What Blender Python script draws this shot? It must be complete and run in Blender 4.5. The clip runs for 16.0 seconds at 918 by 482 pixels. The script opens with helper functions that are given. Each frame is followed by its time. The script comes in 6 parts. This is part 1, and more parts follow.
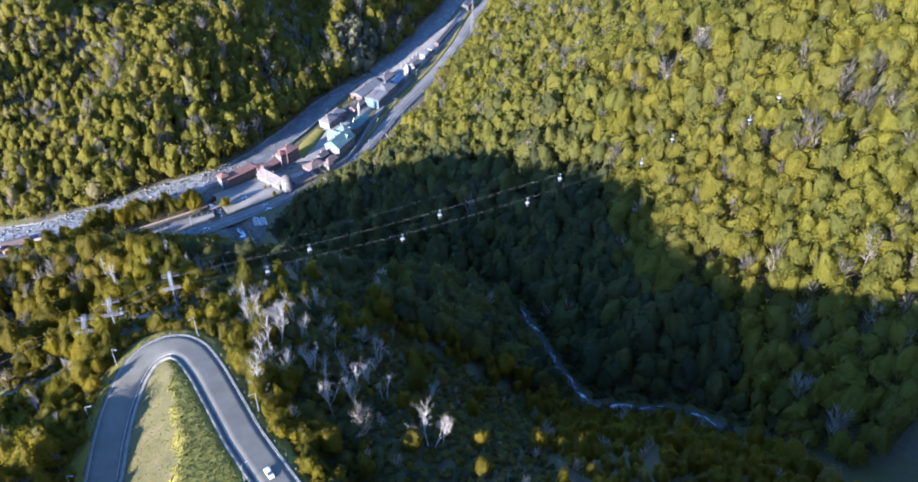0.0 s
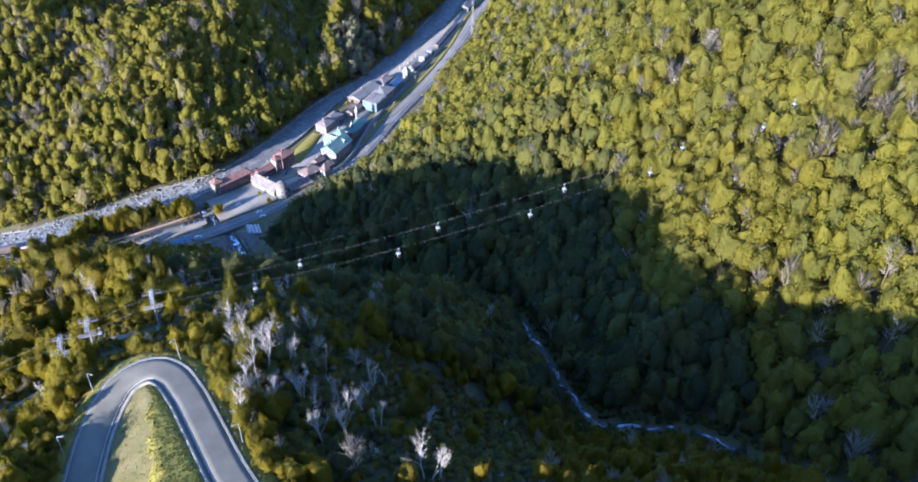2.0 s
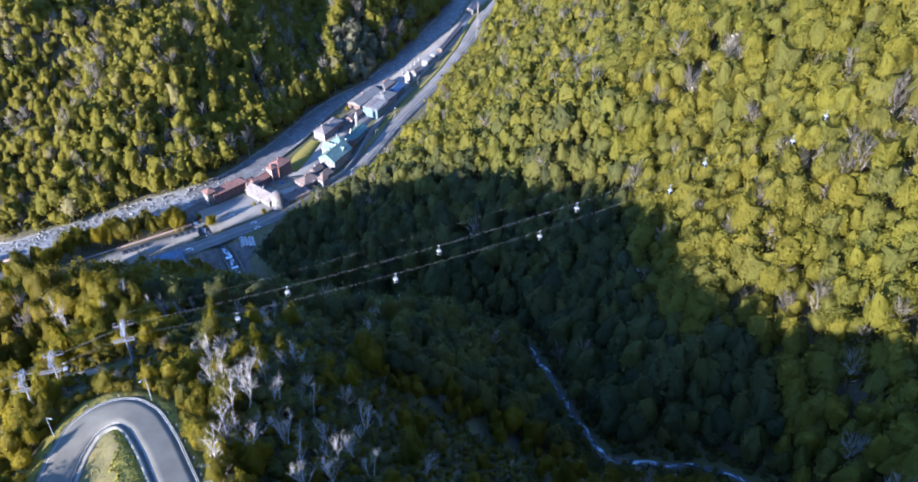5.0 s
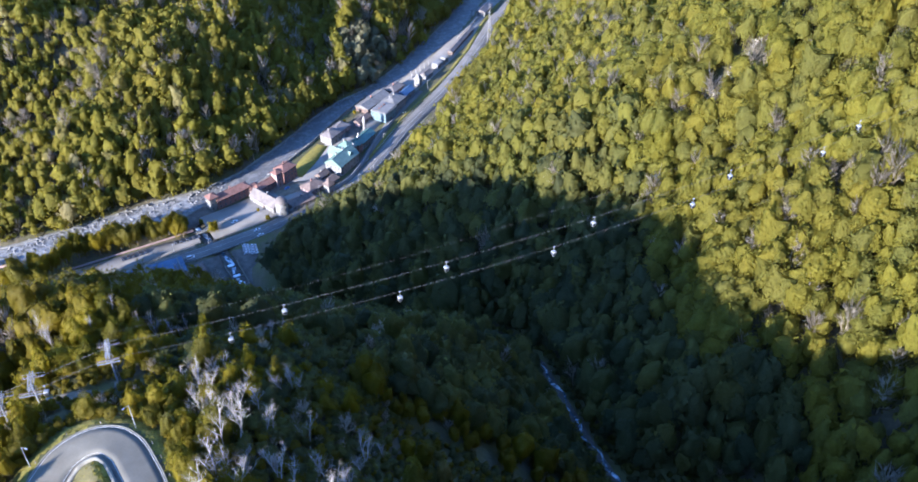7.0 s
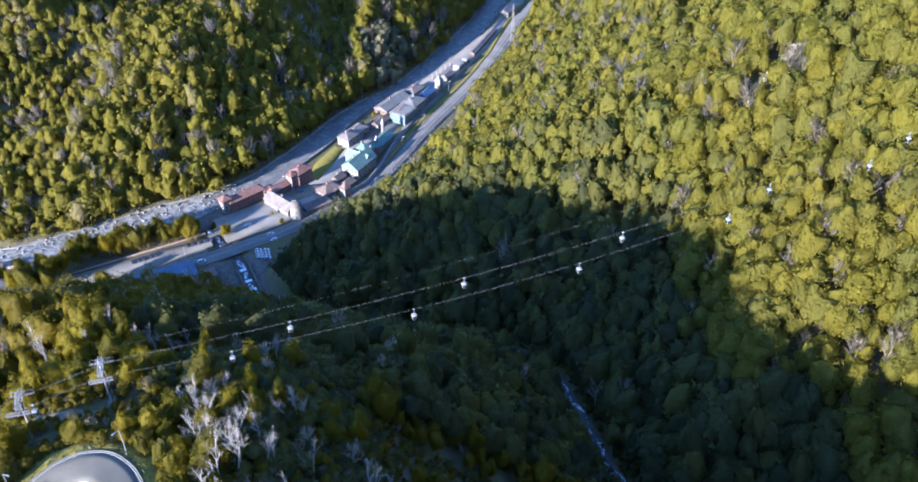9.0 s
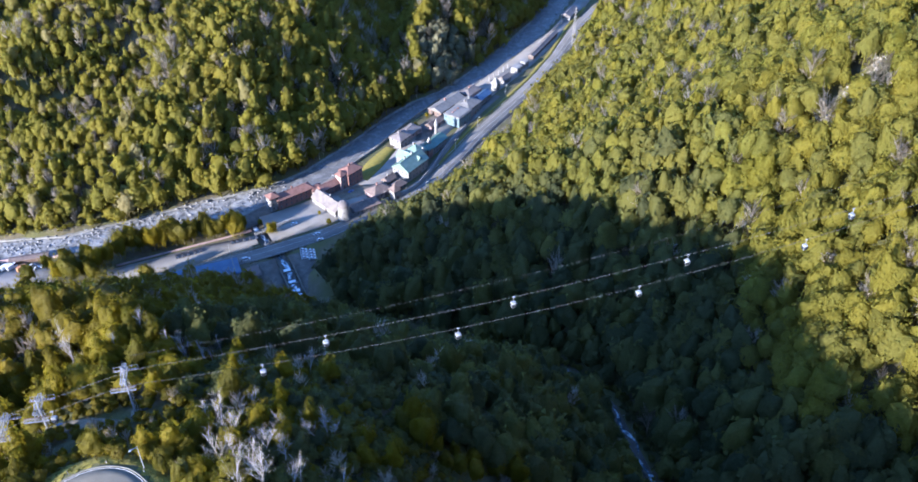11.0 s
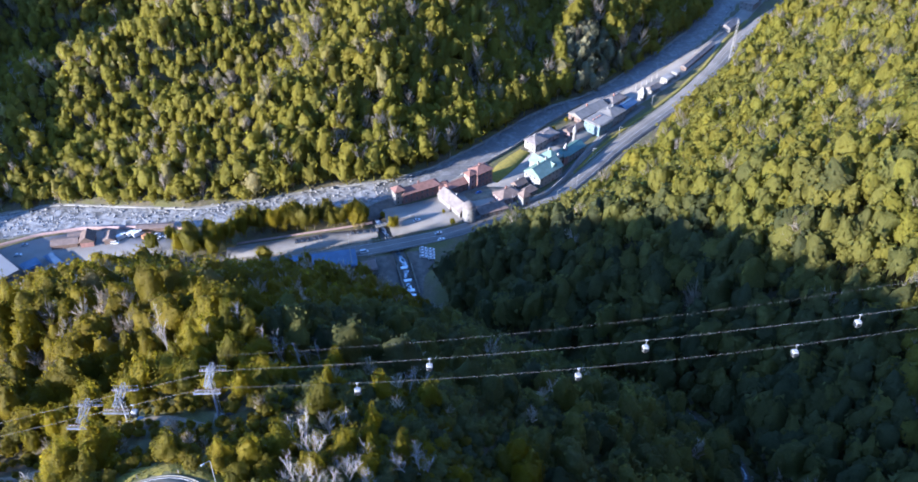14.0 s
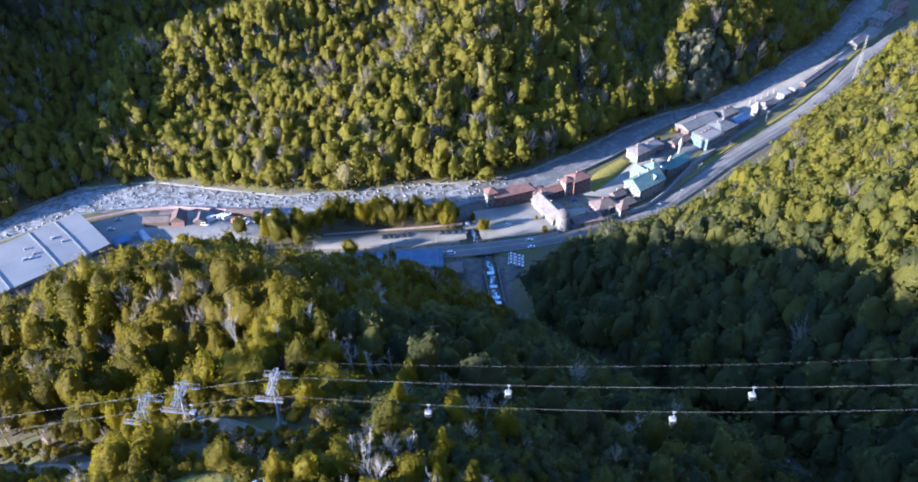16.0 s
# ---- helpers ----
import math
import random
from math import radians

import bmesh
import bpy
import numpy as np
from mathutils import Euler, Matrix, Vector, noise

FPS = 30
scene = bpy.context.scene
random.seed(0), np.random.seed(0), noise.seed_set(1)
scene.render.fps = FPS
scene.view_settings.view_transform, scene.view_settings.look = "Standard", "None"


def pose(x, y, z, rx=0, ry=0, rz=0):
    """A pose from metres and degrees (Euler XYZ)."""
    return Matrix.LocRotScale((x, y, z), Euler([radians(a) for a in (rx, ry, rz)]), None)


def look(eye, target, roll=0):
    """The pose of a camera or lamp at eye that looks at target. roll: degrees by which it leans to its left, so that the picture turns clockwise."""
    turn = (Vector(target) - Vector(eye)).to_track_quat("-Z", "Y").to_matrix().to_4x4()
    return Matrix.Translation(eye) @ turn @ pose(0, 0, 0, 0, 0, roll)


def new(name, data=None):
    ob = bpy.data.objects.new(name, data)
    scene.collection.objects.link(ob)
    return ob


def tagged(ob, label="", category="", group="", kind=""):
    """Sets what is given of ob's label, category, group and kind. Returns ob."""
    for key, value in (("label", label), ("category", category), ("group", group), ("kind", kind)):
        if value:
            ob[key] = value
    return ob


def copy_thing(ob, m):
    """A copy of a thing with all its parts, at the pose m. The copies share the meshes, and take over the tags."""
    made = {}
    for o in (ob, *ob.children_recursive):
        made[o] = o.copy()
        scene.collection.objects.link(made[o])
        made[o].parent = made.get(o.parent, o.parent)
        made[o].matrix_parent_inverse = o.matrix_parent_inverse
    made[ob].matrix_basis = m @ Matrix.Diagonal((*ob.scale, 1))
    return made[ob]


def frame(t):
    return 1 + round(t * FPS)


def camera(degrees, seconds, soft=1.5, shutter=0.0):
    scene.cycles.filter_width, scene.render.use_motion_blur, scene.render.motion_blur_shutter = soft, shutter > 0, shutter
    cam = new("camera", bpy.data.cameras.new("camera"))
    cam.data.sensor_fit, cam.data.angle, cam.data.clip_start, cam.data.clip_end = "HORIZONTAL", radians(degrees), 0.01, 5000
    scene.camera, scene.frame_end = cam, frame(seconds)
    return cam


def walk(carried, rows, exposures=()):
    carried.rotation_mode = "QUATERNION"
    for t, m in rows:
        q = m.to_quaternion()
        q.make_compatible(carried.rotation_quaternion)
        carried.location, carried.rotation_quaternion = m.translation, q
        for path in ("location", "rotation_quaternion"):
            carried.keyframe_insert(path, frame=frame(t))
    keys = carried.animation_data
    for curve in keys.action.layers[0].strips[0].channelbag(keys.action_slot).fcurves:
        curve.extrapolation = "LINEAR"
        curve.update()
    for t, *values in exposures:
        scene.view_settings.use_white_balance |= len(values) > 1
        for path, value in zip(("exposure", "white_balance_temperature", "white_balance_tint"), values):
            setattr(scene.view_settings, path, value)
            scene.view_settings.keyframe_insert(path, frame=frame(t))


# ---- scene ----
cam = camera(54.91, 16.0, soft=1.75)
PATH = [
    (0.0, pose(0.00, -0.00, 393.69, 51.74, 0.00, 0.00)),
    (0.5, pose(0.24, 4.42, 391.73, 51.73, 0.00, 0.02)),
    (1.0, pose(0.35, 8.89, 389.79, 51.76, 0.00, 0.02)),
    (1.5, pose(0.49, 13.49, 387.95, 51.78, 0.00, 0.03)),
    (2.0, pose(0.59, 18.17, 386.04, 51.80, 0.00, 0.05)),
    (2.5, pose(0.69, 22.86, 384.08, 51.83, 0.00, 0.07)),
    (3.0, pose(0.79, 27.64, 382.21, 51.85, 0.00, 0.08)),
    (3.5, pose(0.86, 32.30, 380.28, 51.87, 0.00, 0.13)),
    (4.0, pose(0.88, 36.99, 378.30, 51.88, 0.00, 0.19)),
    (6.5, pose(1.18, 59.85, 368.05, 52.04, 0.00, 0.94)),
    (7.0, pose(1.12, 64.33, 365.99, 52.07, 0.00, 1.19)),
    (7.5, pose(1.07, 68.72, 363.87, 52.10, 0.00, 1.49)),
    (8.0, pose(1.00, 73.15, 361.86, 52.11, 0.00, 1.80)),
    (10.5, pose(-0.26, 95.30, 350.93, 52.23, 0.00, 5.50)),
    (11.0, pose(-0.71, 99.59, 348.79, 52.25, 0.00, 6.83)),
    (11.5, pose(-1.32, 103.73, 346.70, 52.25, 0.00, 8.22)),
    (12.0, pose(-2.01, 108.08, 344.53, 52.24, 0.00, 9.85)),
    (12.5, pose(-2.96, 112.47, 342.24, 52.24, 0.00, 11.54)),
    (13.0, pose(-4.01, 116.76, 339.84, 52.25, 0.00, 13.31)),
    (13.5, pose(-5.12, 121.00, 337.57, 52.24, 0.00, 15.13)),
    (14.0, pose(-6.29, 125.16, 335.40, 52.24, 0.00, 16.96)),
    (14.5, pose(-7.58, 129.29, 333.18, 52.23, 0.00, 18.79)),
    (15.0, pose(-9.07, 133.44, 330.89, 52.24, 0.00, 20.63)),
    (15.5, pose(-10.58, 137.49, 328.59, 52.22, 0.00, 22.46)),
    (16.0, pose(-12.18, 141.38, 326.45, 52.20, 0.00, 24.31)),
]
walk(cam, PATH, exposures=((0, 2.79, 5400, 19), (16, 2.85, 5400, 19)))

# ---- daylight: a low sun over the spur behind the camera's left, blue sky ----
SUN_EL = 15.3
SUN_WAY = Vector((0.68, 0.73, -math.tan(radians(SUN_EL)))).normalized()
world = bpy.data.worlds.new("sky")
scene.world = world
world.use_nodes = True
sky = world.node_tree.nodes.new("ShaderNodeTexSky")
sky.sky_type, sky.sun_disc = "NISHITA", False
sky.sun_elevation, sky.sun_rotation = radians(SUN_EL), math.atan2(-0.68, -0.73)
sky.altitude, sky.dust_density, sky.ozone_density = 600, 0.3, 4.5
world.node_tree.links.new(sky.outputs[0], world.node_tree.nodes["Background"].inputs[0])
world.node_tree.nodes["Background"].inputs[1].default_value = 0.132
sun = new("sun", bpy.data.lights.new("sun", "SUN"))
sun.data.energy, sun.data.angle, sun.data.color = 4.05, radians(0.6), (1.0, 0.885, 0.72)
sun.matrix_world = look((-400, -360, 500), Vector((-400, -360, 500)) + SUN_WAY)


# ---- materials ----
def nodes_of(name):
    m = bpy.data.materials.new(name)
    m.use_nodes = True
    return m, m.node_tree.nodes, m.node_tree.links


def ramp(nodes, stops):
    r = nodes.new("ShaderNodeValToRGB")
    el = r.color_ramp.elements
    while len(el) < len(stops):
        el.new(0.5)
    for e, (p, c) in zip(el, stops):
        e.position, e.color = p, (*c, 1)
    return r


def surface(name, a, b, scale=0.3, fine=4.0, rough=0.85, bump=0.2, metal=0.0, stain=None, island=False, vary=0.12):
    """Two-colour procedural surface: broad patches of a and b, fine grain, bump; stain adds a third colour in worn spots."""
    m, n, l = nodes_of(name)
    p = n["Principled BSDF"]
    geo = n.new("ShaderNodeNewGeometry")
    t1, t2 = n.new("ShaderNodeTexNoise"), n.new("ShaderNodeTexNoise")
    t1.inputs["Scale"].default_value, t1.inputs["Detail"].default_value = scale, 6
    t2.inputs["Scale"].default_value, t2.inputs["Detail"].default_value = fine, 4
    for t in (t1, t2):
        l.new(geo.outputs["Position"], t.inputs["Vector"])
    stops = [(0.35, a), (0.65, b)] + ([(0.8, stain)] if stain else [])
    r = ramp(n, stops)
    l.new(t1.outputs[0], r.inputs[0])
    grain = n.new("ShaderNodeMapRange")
    grain.inputs[1].default_value, grain.inputs[2].default_value = 0.25, 0.75
    grain.inputs[3].default_value, grain.inputs[4].default_value = 1 - vary, 1 + vary
    l.new(t2.outputs[0], grain.inputs[0])
    mul = n.new("ShaderNodeMix")
    mul.data_type, mul.blend_type = "RGBA", "MULTIPLY"
    mul.inputs[0].default_value = 1
    l.new(r.outputs[0], mul.inputs[6])
    l.new(grain.outputs[0], mul.inputs[7])
    out = mul.outputs[2]
    info = n.new("ShaderNodeObjectInfo")
    hsv = n.new("ShaderNodeHueSaturation")
    val = n.new("ShaderNodeMapRange")
    val.inputs[3].default_value, val.inputs[4].default_value = 0.88, 1.12
    l.new(geo.outputs["Random Per Island"] if island else info.outputs["Random"], val.inputs[0])
    l.new(val.outputs[0], hsv.inputs["Value"])
    l.new(out, hsv.inputs["Color"])
    l.new(hsv.outputs[0], p.inputs["Base Color"])
    p.inputs["Roughness"].default_value, p.inputs["Metallic"].default_value = rough, metal
    if bump:
        b_ = n.new("ShaderNodeBump")
        b_.inputs["Strength"].default_value, b_.inputs["Distance"].default_value = bump, 0.3 / fine
        l.new(t2.outputs[0], b_.inputs["Height"])
        l.new(b_.outputs[0], p.inputs["Normal"])
    return m


def foliage(name, stops, per_tree, glow=0.4, rough=0.9):
    """Leaves: a tint for each tree (an attribute of joined woods, dark where it paints in shade, or the object's random
    number), then leaf by leaf.
    """
    m, n, l = nodes_of(name)
    r = ramp(n, stops)
    if per_tree:
        l.new(n.new("ShaderNodeObjectInfo").outputs["Random"], r.inputs[0])
    else:
        at = n.new("ShaderNodeAttribute")
        at.attribute_name = "tint"
        l.new(at.outputs["Fac"], r.inputs[0])
    geo = n.new("ShaderNodeNewGeometry")
    hsv, val, hue = n.new("ShaderNodeHueSaturation"), n.new("ShaderNodeMapRange"), n.new("ShaderNodeMapRange")
    val.inputs[3].default_value, val.inputs[4].default_value = 0.93, 1.07
    hue.inputs[3].default_value, hue.inputs[4].default_value = 0.49, 0.52
    l.new(geo.outputs["Random Per Island"], val.inputs[0])
    big = n.new("ShaderNodeTexNoise")
    big.inputs["Scale"].default_value = 0.02
    l.new(geo.outputs["Position"], big.inputs["Vector"])
    l.new(big.outputs[0], hue.inputs[0])
    l.new(hue.outputs[0], hsv.inputs["Hue"])
    # mottled leaf clusters
    leaf, mott, mul, relief = n.new("ShaderNodeTexNoise"), n.new("ShaderNodeMapRange"), n.new("ShaderNodeMath"), n.new("ShaderNodeBump")
    leaf.inputs["Scale"].default_value, leaf.inputs["Detail"].default_value, leaf.inputs["Roughness"].default_value = 1.1, 5, 0.7
    l.new(geo.outputs["Position"], leaf.inputs["Vector"])
    mott.inputs[1].default_value, mott.inputs[2].default_value = 0.3, 0.7
    mott.inputs[3].default_value, mott.inputs[4].default_value = 0.78, 1.2
    l.new(leaf.outputs[0], mott.inputs[0])
    mul.operation = "MULTIPLY"
    l.new(val.outputs[0], mul.inputs[0])
    l.new(mott.outputs[0], mul.inputs[1])
    l.new(mul.outputs[0], hsv.inputs["Value"])
    relief.inputs["Strength"].default_value, relief.inputs["Distance"].default_value = rough, 0.9
    l.new(leaf.outputs[0], relief.inputs["Height"])
    l.new(r.outputs[0], hsv.inputs["Color"])
    d, t, mix = n["Principled BSDF"], n.new("ShaderNodeBsdfTranslucent"), n.new("ShaderNodeMixShader")
    d.inputs["Roughness"].default_value = 0.55
    d.inputs["Specular IOR Level"].default_value = 0.2
    l.new(hsv.outputs[0], d.inputs[0])
    l.new(hsv.outputs[0], t.inputs[0])
    l.new(relief.outputs[0], d.inputs["Normal"])
    l.new(relief.outputs[0], t.inputs["Normal"])
    mix.inputs[0].default_value = glow
    l.new(d.outputs[0], mix.inputs[1])
    l.new(t.outputs[0], mix.inputs[2])
    l.new(mix.outputs[0], n["Material Output"].inputs[0])
    return m


# low end darkened and blued: shade of ravine and slopes put into leaf colour
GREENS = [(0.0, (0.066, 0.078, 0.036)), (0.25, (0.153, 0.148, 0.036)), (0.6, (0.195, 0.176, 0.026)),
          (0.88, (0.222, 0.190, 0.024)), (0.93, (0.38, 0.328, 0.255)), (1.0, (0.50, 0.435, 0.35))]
M_WOODS = foliage("spring_woods_leaves", GREENS, False, 0.68)
SPUR = [(0.0, (0.088, 0.075, 0.008)), (0.5, (0.136, 0.109, 0.008)), (0.88, (0.180, 0.138, 0.008)), (0.93, (0.24, 0.20, 0.145)), (1.0, (0.36, 0.305, 0.235))]
M_SPUR = foliage("young_birch_leaves", SPUR, False, 0.7, 0.55)
PALE = [(0.0, (0.122, 0.118, 0.060)), (0.9, (0.188, 0.175, 0.098)), (1.0, (0.19, 0.172, 0.128))]
M_PALEWOODS = foliage("silvery_woods_leaves", PALE, False, 0.5)
M_LEAF = foliage("spring_leaves", [(0.0, (0.094, 0.085, 0.010)), (0.45, (0.150, 0.124, 0.008)), (1.0, (0.208, 0.162, 0.008))], True, 0.66, 0.55)
M_BARK = surface("grey_bark", (0.11, 0.09, 0.07), (0.19, 0.165, 0.14), 0.8, 6, 0.95, 0.3)
M_DEAD = surface("bleached_dead_wood", (0.215, 0.196, 0.17), (0.315, 0.29, 0.258), 0.8, 5, 0.9, 0.2)
M_ASPHALT = surface("worn_asphalt", (0.074, 0.069, 0.0531), (0.099, 0.093, 0.0729), 0.15, 3.0, 0.85, 0.15, stain=(0.078, 0.073, 0.0594))
M_CONCRETE = surface("pale_concrete", (0.092, 0.087, 0.0693), (0.138, 0.131, 0.1053), 0.4, 5, 0.9, 0.25, stain=(0.0779, 0.0762, 0.06642))
M_WHITELINE = surface("road_paint", (0.204, 0.204, 0.201), (0.264, 0.264, 0.261), 0.5, 5, 0.7, 0.05)
M_GRAVEL = surface("river_gravel", (0.0856, 0.0843, 0.07704), (0.149, 0.148, 0.1341), 0.15, 1.6, 0.95, 0.6, vary=0.3)
M_STEEL = surface("galvanised_steel", (0.22, 0.23, 0.24), (0.32, 0.33, 0.345), 1.0, 6, 0.5, 0.05, metal=0.35)
M_BED = surface("dark_wet_gravel", (0.038, 0.034, 0.028), (0.078, 0.070, 0.058), 0.3, 2.0, 0.85, 0.6, vary=0.3)
M_EARTH = surface("trodden_brown_earth", (0.09, 0.074, 0.050), (0.145, 0.118, 0.082), 0.25, 2.0, 0.95, 0.4, vary=0.25)
M_GRASS = surface("spring_grass", (0.094, 0.083, 0.008), (0.142, 0.118, 0.012), 0.3, 1.6, 0.95, 0.6, stain=(0.13, 0.10, 0.04), vary=0.35)


# ---- lie of the land ----
def near_line(pts, x, y):
    """Distance, side (+1 left of the way), position along and share-interpolated third column of a polyline, for arrays x, y."""
    pts = np.array(pts, float)
    best = np.full(x.shape, 1e12)
    side, along, third, off = (np.zeros(x.shape) for _ in range(4))
    run = 0.0
    for a, b in zip(pts[:-1], pts[1:]):
        d = b[:2] - a[:2]
        n = np.hypot(*d)
        s = np.clip(((x - a[0]) * d[0] + (y - a[1]) * d[1]) / n**2, 0, 1)
        dx, dy = x - a[0] - s * d[0], y - a[1] - s * d[1]
        q = dx * dx + dy * dy
        perp = (d[0] * (y - a[1]) - d[1] * (x - a[0])) / n
        hit = (q < best - 1e-6) | ((q < best + 1e-6) & (np.abs(perp) > off))
        best = np.where(hit, q, best)
        off = np.where(hit, np.abs(perp), off)
        side = np.where(hit, np.sign(perp), side)
        along = np.where(hit, run + s * n, along)
        if pts.shape[1] > 2:
            third = np.where(hit, a[2] + s * (b[2] - a[2]), third)
        run += n
    return np.sqrt(best), side, along, third


def soft_third(pts, x, y, reach):
    """The third column of a polyline, blended over all its stretches by nearness."""
    pts = np.array(pts, float)
    total, weight = 0, 1e-300
    for a, b in zip(pts[:-1], pts[1:]):
        d = b[:2] - a[:2]
        s = np.clip(((x - a[0]) * d[0] + (y - a[1]) * d[1]) / (d @ d), 0, 1)
        w = np.exp(-np.hypot(x - a[0] - s * d[0], y - a[1] - s * d[1]) / reach) * np.hypot(*d)
        total, weight = total + w * (a[2] + s * (b[2] - a[2])), weight + w
    return total / weight


def smin(a, b, k):
    h = np.clip(0.5 + 0.5 * (b - a) / k, 0, 1)
    return b * (1 - h) + a * h - k * h * (1 - h)


def step(a, b, v):
    """0 at a, 1 at b, smooth between; a may lie above b."""
    t = np.clip((v - a) / (b - a), 0, 1)
    return t * t * (3 - 2 * t)


# third column: half the width of the water
RIVER = [(-640, -200, 10), (-560, 180, 10), (-485, 350, 9), (-445, 417, 9), (-425, 462, 13), (-390, 486, 14), (-345, 499, 12), (-305, 511, 10),
         (-263, 538, 9), (-220, 564, 11), (-187, 582, 11), (-165, 608, 10), (-143, 648, 9), (-123, 691, 8.5), (-106, 719, 8), (-87, 740, 7.5),
         (-69, 771, 8), (-51, 811, 8.5), (-32, 852, 9), (-18, 888, 9), (-3, 945, 9), (11, 1015, 10), (60, 1250, 10), (200, 2000, 10)]
FOOT = [(-545, -200), (-450, 180), (-386, 310), (-338, 412), (-295, 440), (-240, 462), (-195, 478), (-160, 492), (-140, 508), (-114, 546),
        (-90, 576), (-70, 603), (-50, 655), (-31, 700), (-12, 742), (6, 793), (21, 841), (33, 900), (60, 955), (110, 1050), (190, 1248), (280, 2000)]
# third column: height of the bed
STREAM = [(-196, 552, -2.6), (-176, 531, -2.6), (-160, 512, -2), (-142, 480, 0), (-105, 452, 12), (-40, 415, 32), (14, 390, 50), (34, 366, 56), (44, 338, 59),
          (54, 310, 61), (62, 287, 66), (84, 282, 69), (108, 278, 71), (125, 262, 76), (170, 215, 95), (260, 120, 150), (420, -100, 260)]
GULLIES = [[(-116, 700, 0), (-134, 755, 5), (-140, 820, 18), (-158, 900, 48), (-196, 1000, 100)], [(-440, 470, 0), (-478, 540, 16), (-505, 640, 55), (-520, 800, 130)]]
# third column: height of the carriageway
HAIRPIN = [(-260, -90, 137), (-185, 0, 146), (-150, 60, 152), (-124, 112, 158), (-113, 145, 162.5), (-111, 169, 165), (-112.8, 182, 166.5), (-113.6, 195, 168), (-112.6, 207, 170), (-110, 214.5, 172),
           (-106.5, 218, 173), (-102, 219.8, 174), (-97, 219.4, 174.8), (-91, 215, 175.8), (-83.5, 205, 176.7), (-75.5, 192, 177.8),
           (-65.5, 175.5, 179.5), (-53, 158, 181.2), (-38, 138, 183), (-30, 112, 187), (-34, 70, 192), (-62, 20, 196), (-110, -60, 200)]
HIGHWAY = [(-380, 372), (-345, 424), (-300, 448), (-255, 473), (-211, 497), (-178, 517), (-145, 540), (-116, 566), (-97, 589), (-80, 612),
           (-67, 645), (-56, 676), (-43, 706), (-25, 745), (-8, 788), (8, 840), (22, 890), (42, 940), (66, 987), (130, 1100)]
WAVES = [(random.uniform(0, 6.28), random.uniform(0, 6.28), random.uniform(0.6, 1.4)) for _ in range(9)]


def rolling(x, y, size):
    z = 0
    for n, (turn, phase, k) in enumerate(WAVES):
        z = z + np.sin((x * math.cos(turn) + y * math.sin(turn)) * 6.28 / size * k * (1 + n * 0.25) + phase) / (1 + n * 0.35)
    return z / 3.2


